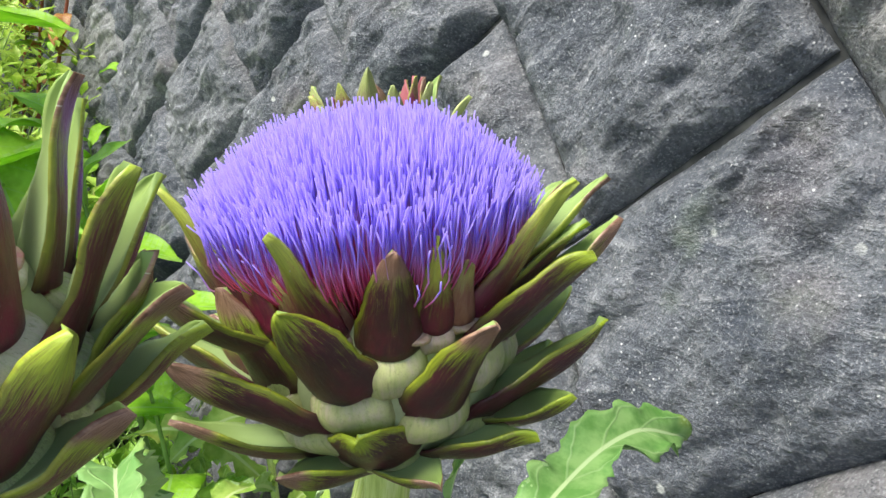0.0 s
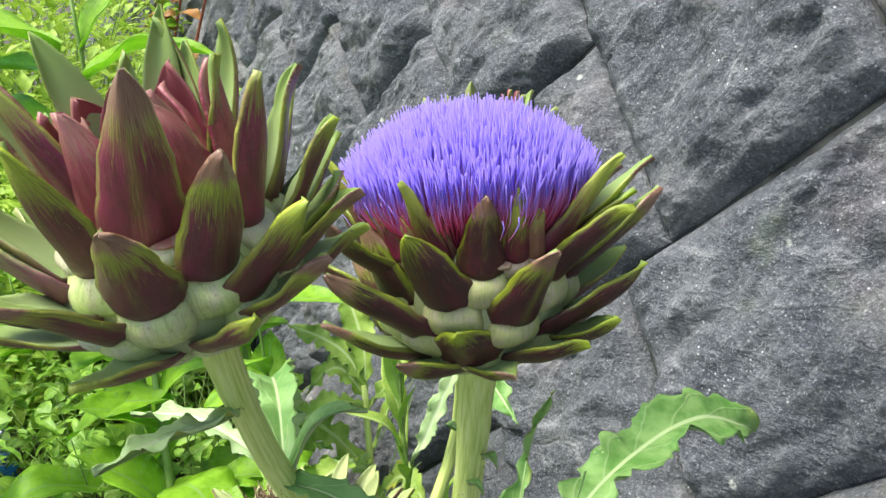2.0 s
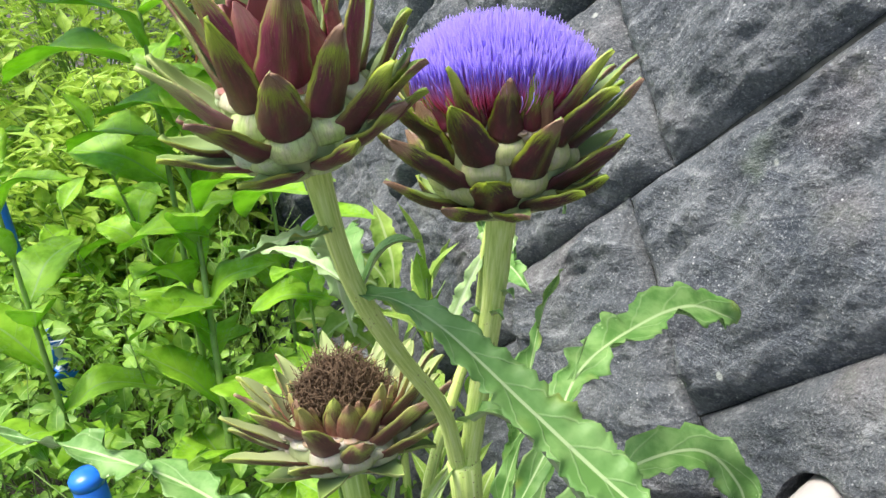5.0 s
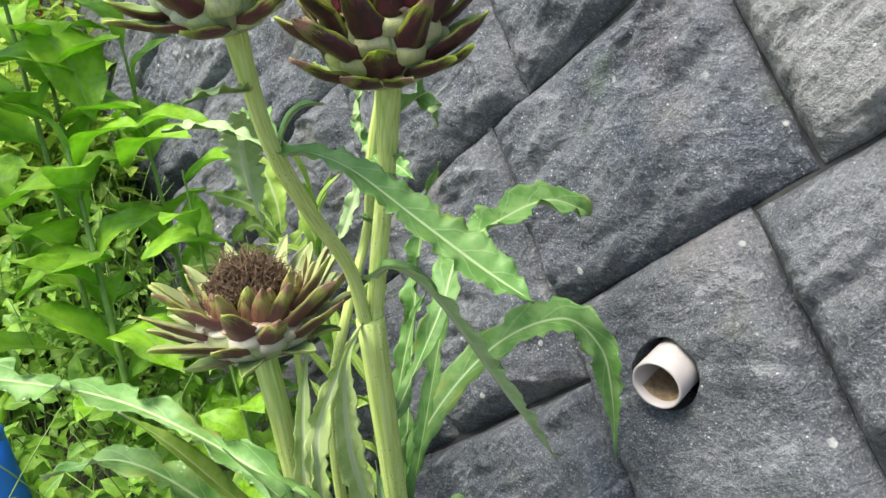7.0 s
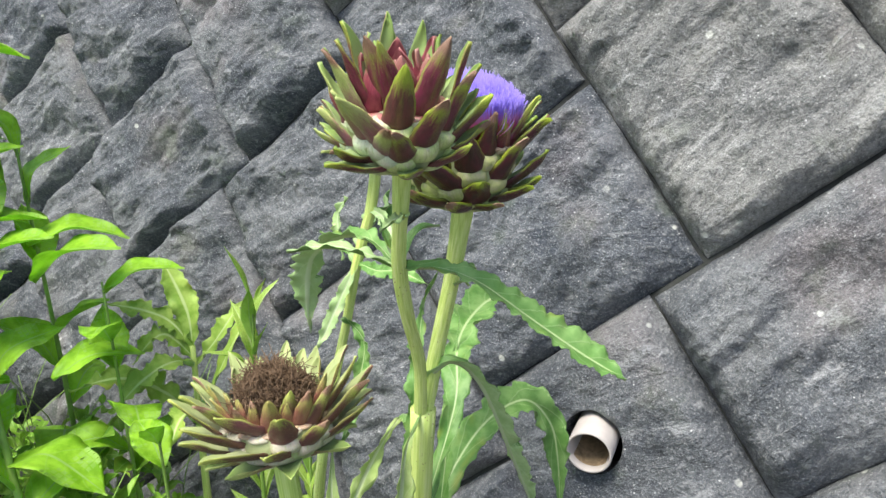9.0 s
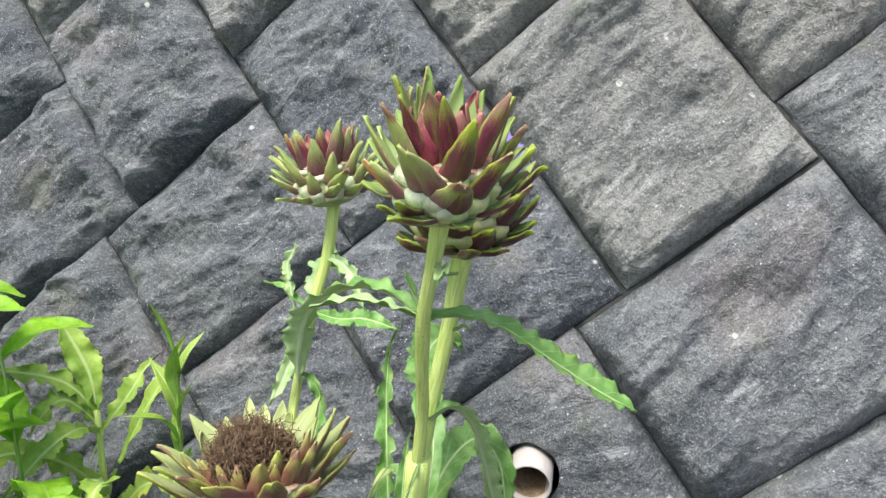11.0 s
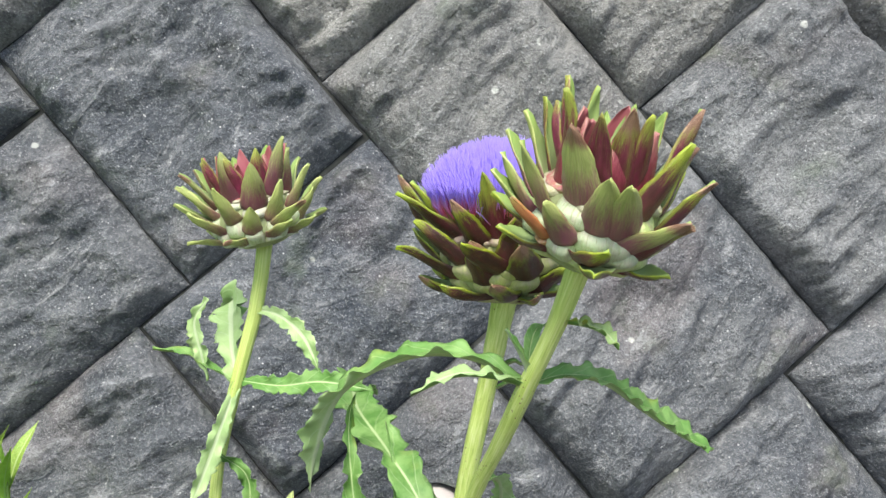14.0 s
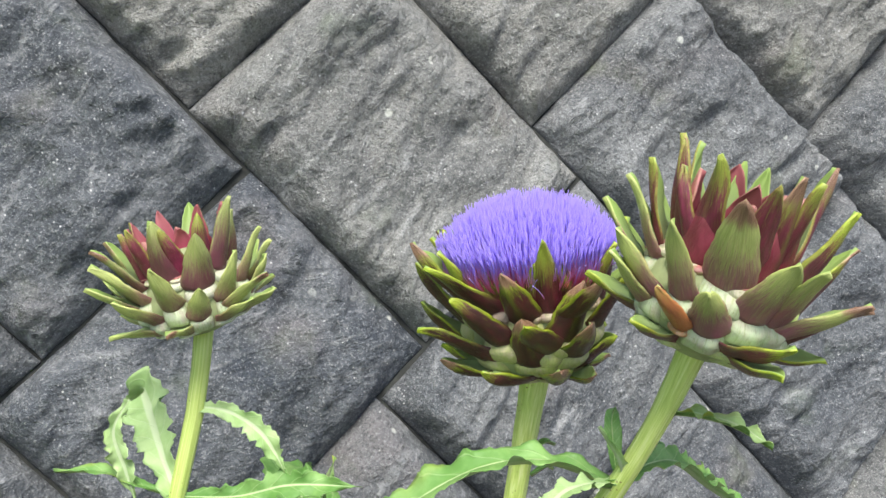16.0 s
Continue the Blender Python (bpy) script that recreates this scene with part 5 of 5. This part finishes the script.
# low herbs: a thick mat of small leaves
hv, hf, hu = [], [], []
for _ in range(26000):
    x, y = rng.uniform(-2.6, -0.12), rng.uniform(0.30, 3.0)
    if (np.array([x, y, 0.3]) - WC) @ WN < 0.10:
        continue
    top = 0.52 + 0.22 * noise.noise((x * 2.3, y * 2.3, 5.0)) + 0.10 * noise.noise((x * 9, y * 9, 2.0))
    top *= min(1.0, max(0.25, (-x - 0.05) / 0.35))
    z = top * (1 - rng.uniform(0, 1) ** 2.2 * 0.8)
    a, el, ro = rng.uniform(0, 6.283), rng.uniform(-0.5, 1.1), rng.normal() * 0.5
    ln, wd = rng.uniform(0.018, 0.055), rng.uniform(0.14, 0.36)
    d = np.array([math.cos(a) * math.cos(el), math.sin(a) * math.cos(el), math.sin(el)])
    sdir = unit(np.cross(d, [0.1, 0, 1.0]))
    nrm = np.cross(sdir, d)
    sdir = sdir * math.cos(ro) + nrm * math.sin(ro)
    nrm = np.cross(sdir, d)
    o = len(hv)
    for q, ww, lift in ((0, 0.05, 0), (0.35, 1.0, 0.05), (0.7, 0.75, 0.03), (1.0, 0.03, -0.10)):
        c = np.array([x, y, z]) + d * ln * q + nrm * ln * lift
        for e in (-1, 0, 1):
            hv.append(c + sdir * (e * ww * wd * ln) + nrm * (abs(e) * 0.10 * ln * ww))
            hu.append((e * 0.5 + 0.5, q))
    for i in range(3):
        for j in range(2):
            p = o + i * 3 + j
            hf.append((p, p + 1, p + 4, p + 3))
tagged(new("low_herbs", solid("low_herbs", hv, hf, hu, [HERB])), "thick mat of small green herb leaves over the bed", "undergrowth", kind="stuff")


def stalks(rng):
    while True:
        x, y = rng.uniform(-2.0, -0.2), rng.uniform(0.35, 2.6)
        if (np.array([x, y, 0.3]) - WC) @ WN > 0.08:
            break
    h = rng.uniform(0.25, 0.7) * min(1.0, max(0.3, (-x - 0.05) / 0.35))
    p = np.array([x, y, 0.0])
    return [p, p + np.array([rng.normal() * 0.03, rng.normal() * 0.03, h * 0.6]), p + np.array([rng.normal() * 0.09, rng.normal() * 0.09, h])]


tagged(new("herb_stalks", filaments("herb_stalks", 900, stalks, WEED_STEM, 12, 0.0022, 0.0008, 6)), "thin green stalks among the low herbs", "undergrowth", kind="stuff")

# blue garden stakes and a scrap of blue sheet
for (x, y), lean, ztop, r in (((-0.640, 0.47), 0.03, 0.590, 0.021), ((-1.32, 1.14), 0.02, 0.80, 0.014)):
    stake = thing("garden_stake", (x + lean, y, 0), "glossy blue plastic-coated garden stake standing in the bed", "stake", "garden stakes")
    part("pole", tube_mesh("pole", [(0, 0, 0), (-lean * 0.6, 0, ztop * 0.6), (-lean, 0, ztop)], [r, r, r], BLUE, 24, 0, 0, 12), stake)
    part("cap", lathe_mesh("cap", [(r * 1.05, -0.012), (r * 1.08, -0.002), (r * 0.9, 0.004), (r * 0.45, 0.0075), (0.0005, 0.009)], BLUE, 24), stake, "", Matrix.Translation((-lean, 0, ztop)))
tv = [(0.11 * (i / 14 - 0.5) + 0.01 * noise.noise((i, j, 1.0)), 0.05 * noise.noise((i * 0.5, j * 0.5, 3.0)), 0.09 * (j / 10 - 0.5) + 0.012 * noise.noise((i * 0.7, j, 9.0))) for j in range(11) for i in range(15)]
grid_t = np.array(tv).reshape(11, 15, 3)
scrap = new("plastic_sheet", sheet("plastic_sheet", grid_t, grid_t + np.array([0, 0.001, 0]), np.zeros((11, 15, 2)), [BLUE, WHITE]))
scrap.matrix_basis = pose(-0.97, 0.80, 0.545, 10, 0, -30)
tagged(scrap, "crumpled scrap of blue plastic sheet caught in the weeds", "plastic sheet")

# vine on the far part of the wall
VINE = leaf_material("reddened_vine_leaf", (0.40, 0.10, 0.05), (0.50, 0.34, 0.08), (0.45, 0.25, 0.10), 0.6, 0.05, 0.5, 0.35, 0.0, 14.0)
VINES = [ovate("leaf", 1.0, q, [VINE, VINE], d, 0.25, 70 + j) for j, (q, d) in enumerate(((0.36, 0.2), (0.30, 0.35)))]
for i, hh in enumerate((-3.1, -2.75, -2.45)):
    p0 = on_wall(hh, -1.0, 0.06)
    vine = thing("wall_vine", p0, "thin reddish vine climbing the far end of the wall", "vine", "wall vines")
    pts = [p0] + [on_wall(hh + 0.10 * math.sin(k * 1.3 + i), -1.0 + 0.32 * k, 0.055) for k in range(1, 6)]
    part("stalk", tube_mesh("stalk", local(vine, pts), [0.009, 0.006, 0.003], RED_STALK, 8, 0, 0, 40), vine)
    line = spline(local(vine, pts), 60)
    g = np.random.default_rng(90 + i)
    for k in range(48):
        p = line[int(g.integers(8, 60))]
        ln = g.uniform(0.05, 0.09)
        part("leaf", (VINES * 2 + OVATE[:2])[int(g.integers(6))], vine, "", Matrix.Translation(p) @ pose(0, 0, 0, g.normal() * 30, g.uniform(-30, 40), g.uniform(150, 300)) @ Matrix.Diagonal((ln, ln, ln, 1)))

# bushes that close the bed behind
for i, (x, y, w, hgt) in enumerate(((-1.75, 2.1, 0.55, 1.25), (-2.5, 2.7, 0.7, 1.5), (-1.5, 3.0, 0.5, 1.35), (-2.9, 1.9, 0.7, 1.3), (-3.6, 3.0, 0.9, 1.7), (-2.3, 3.9, 0.7, 1.6), (-1.25, 1.55, 0.35, 0.95), (-3.1, 1.0, 0.6, 1.1))):
    g = np.random.default_rng(300 + i)
    bush = thing("bush", (x, y, 0), "yellow-green leafy bush behind the bed", "bush", "bushes")

    def twig(r, w=w, hgt=hgt):
        a, q = r.uniform(0, 6.283), r.uniform(0.2, 1.0)
        e = np.array([math.cos(a) * w * q, math.sin(a) * w * q, hgt * r.uniform(0.5, 1.0)])
        return [np.zeros(3), e * np.array([0.35, 0.35, 0.6]), e]

    part("branchwork", filaments("branchwork", 60, twig, WEED_STEM, 310 + i, 0.006, 0.0015, 6), bush)["kind"] = "stuff"
    V, F, U = [], [], []
    for _ in range(2600):
        a, q, z = g.uniform(0, 6.283), math.sqrt(g.uniform(0, 1)), g.uniform(0.05, 1.0)
        rr = w * q * (0.55 + 0.45 * math.sin(z * 2.6)) * (1 + 0.35 * noise.noise((math.cos(a) * 2 + i, math.sin(a) * 2, z * 3)))
        c0 = np.array([rr * math.cos(a), rr * math.sin(a), z * hgt * (1 - 0.25 * q * q)])
        b, el = g.uniform(0, 6.283), g.uniform(-0.6, 1.0)
        d = np.array([math.cos(b) * math.cos(el), math.sin(b) * math.cos(el), math.sin(el)])
        sd2 = unit(np.cross(d, [0.2, 0.1, 1.0]))
        nn2 = np.cross(sd2, d)
        ln = g.uniform(0.04, 0.09)
        o = len(V)
        for t2, ww, lift in ((0, 0.04, 0), (0.4, 1.0, 0.06), (1.0, 0.03, -0.1)):
            for e2 in (-1, 0, 1):
                V.append(c0 + d * ln * t2 + sd2 * (e2 * ww * 0.24 * ln) + nn2 * (ln * lift + abs(e2) * 0.05 * ln))
                U.append((e2 * 0.5 + 0.5, t2))
        F += [(o + r3 * 3 + j3, o + r3 * 3 + j3 + 1, o + r3 * 3 + j3 + 4, o + r3 * 3 + j3 + 3) for r3 in range(2) for j3 in range(2)]
    part("crown", solid("crown", V, F, U, [BUSH]), bush)["kind"] = "stuff"
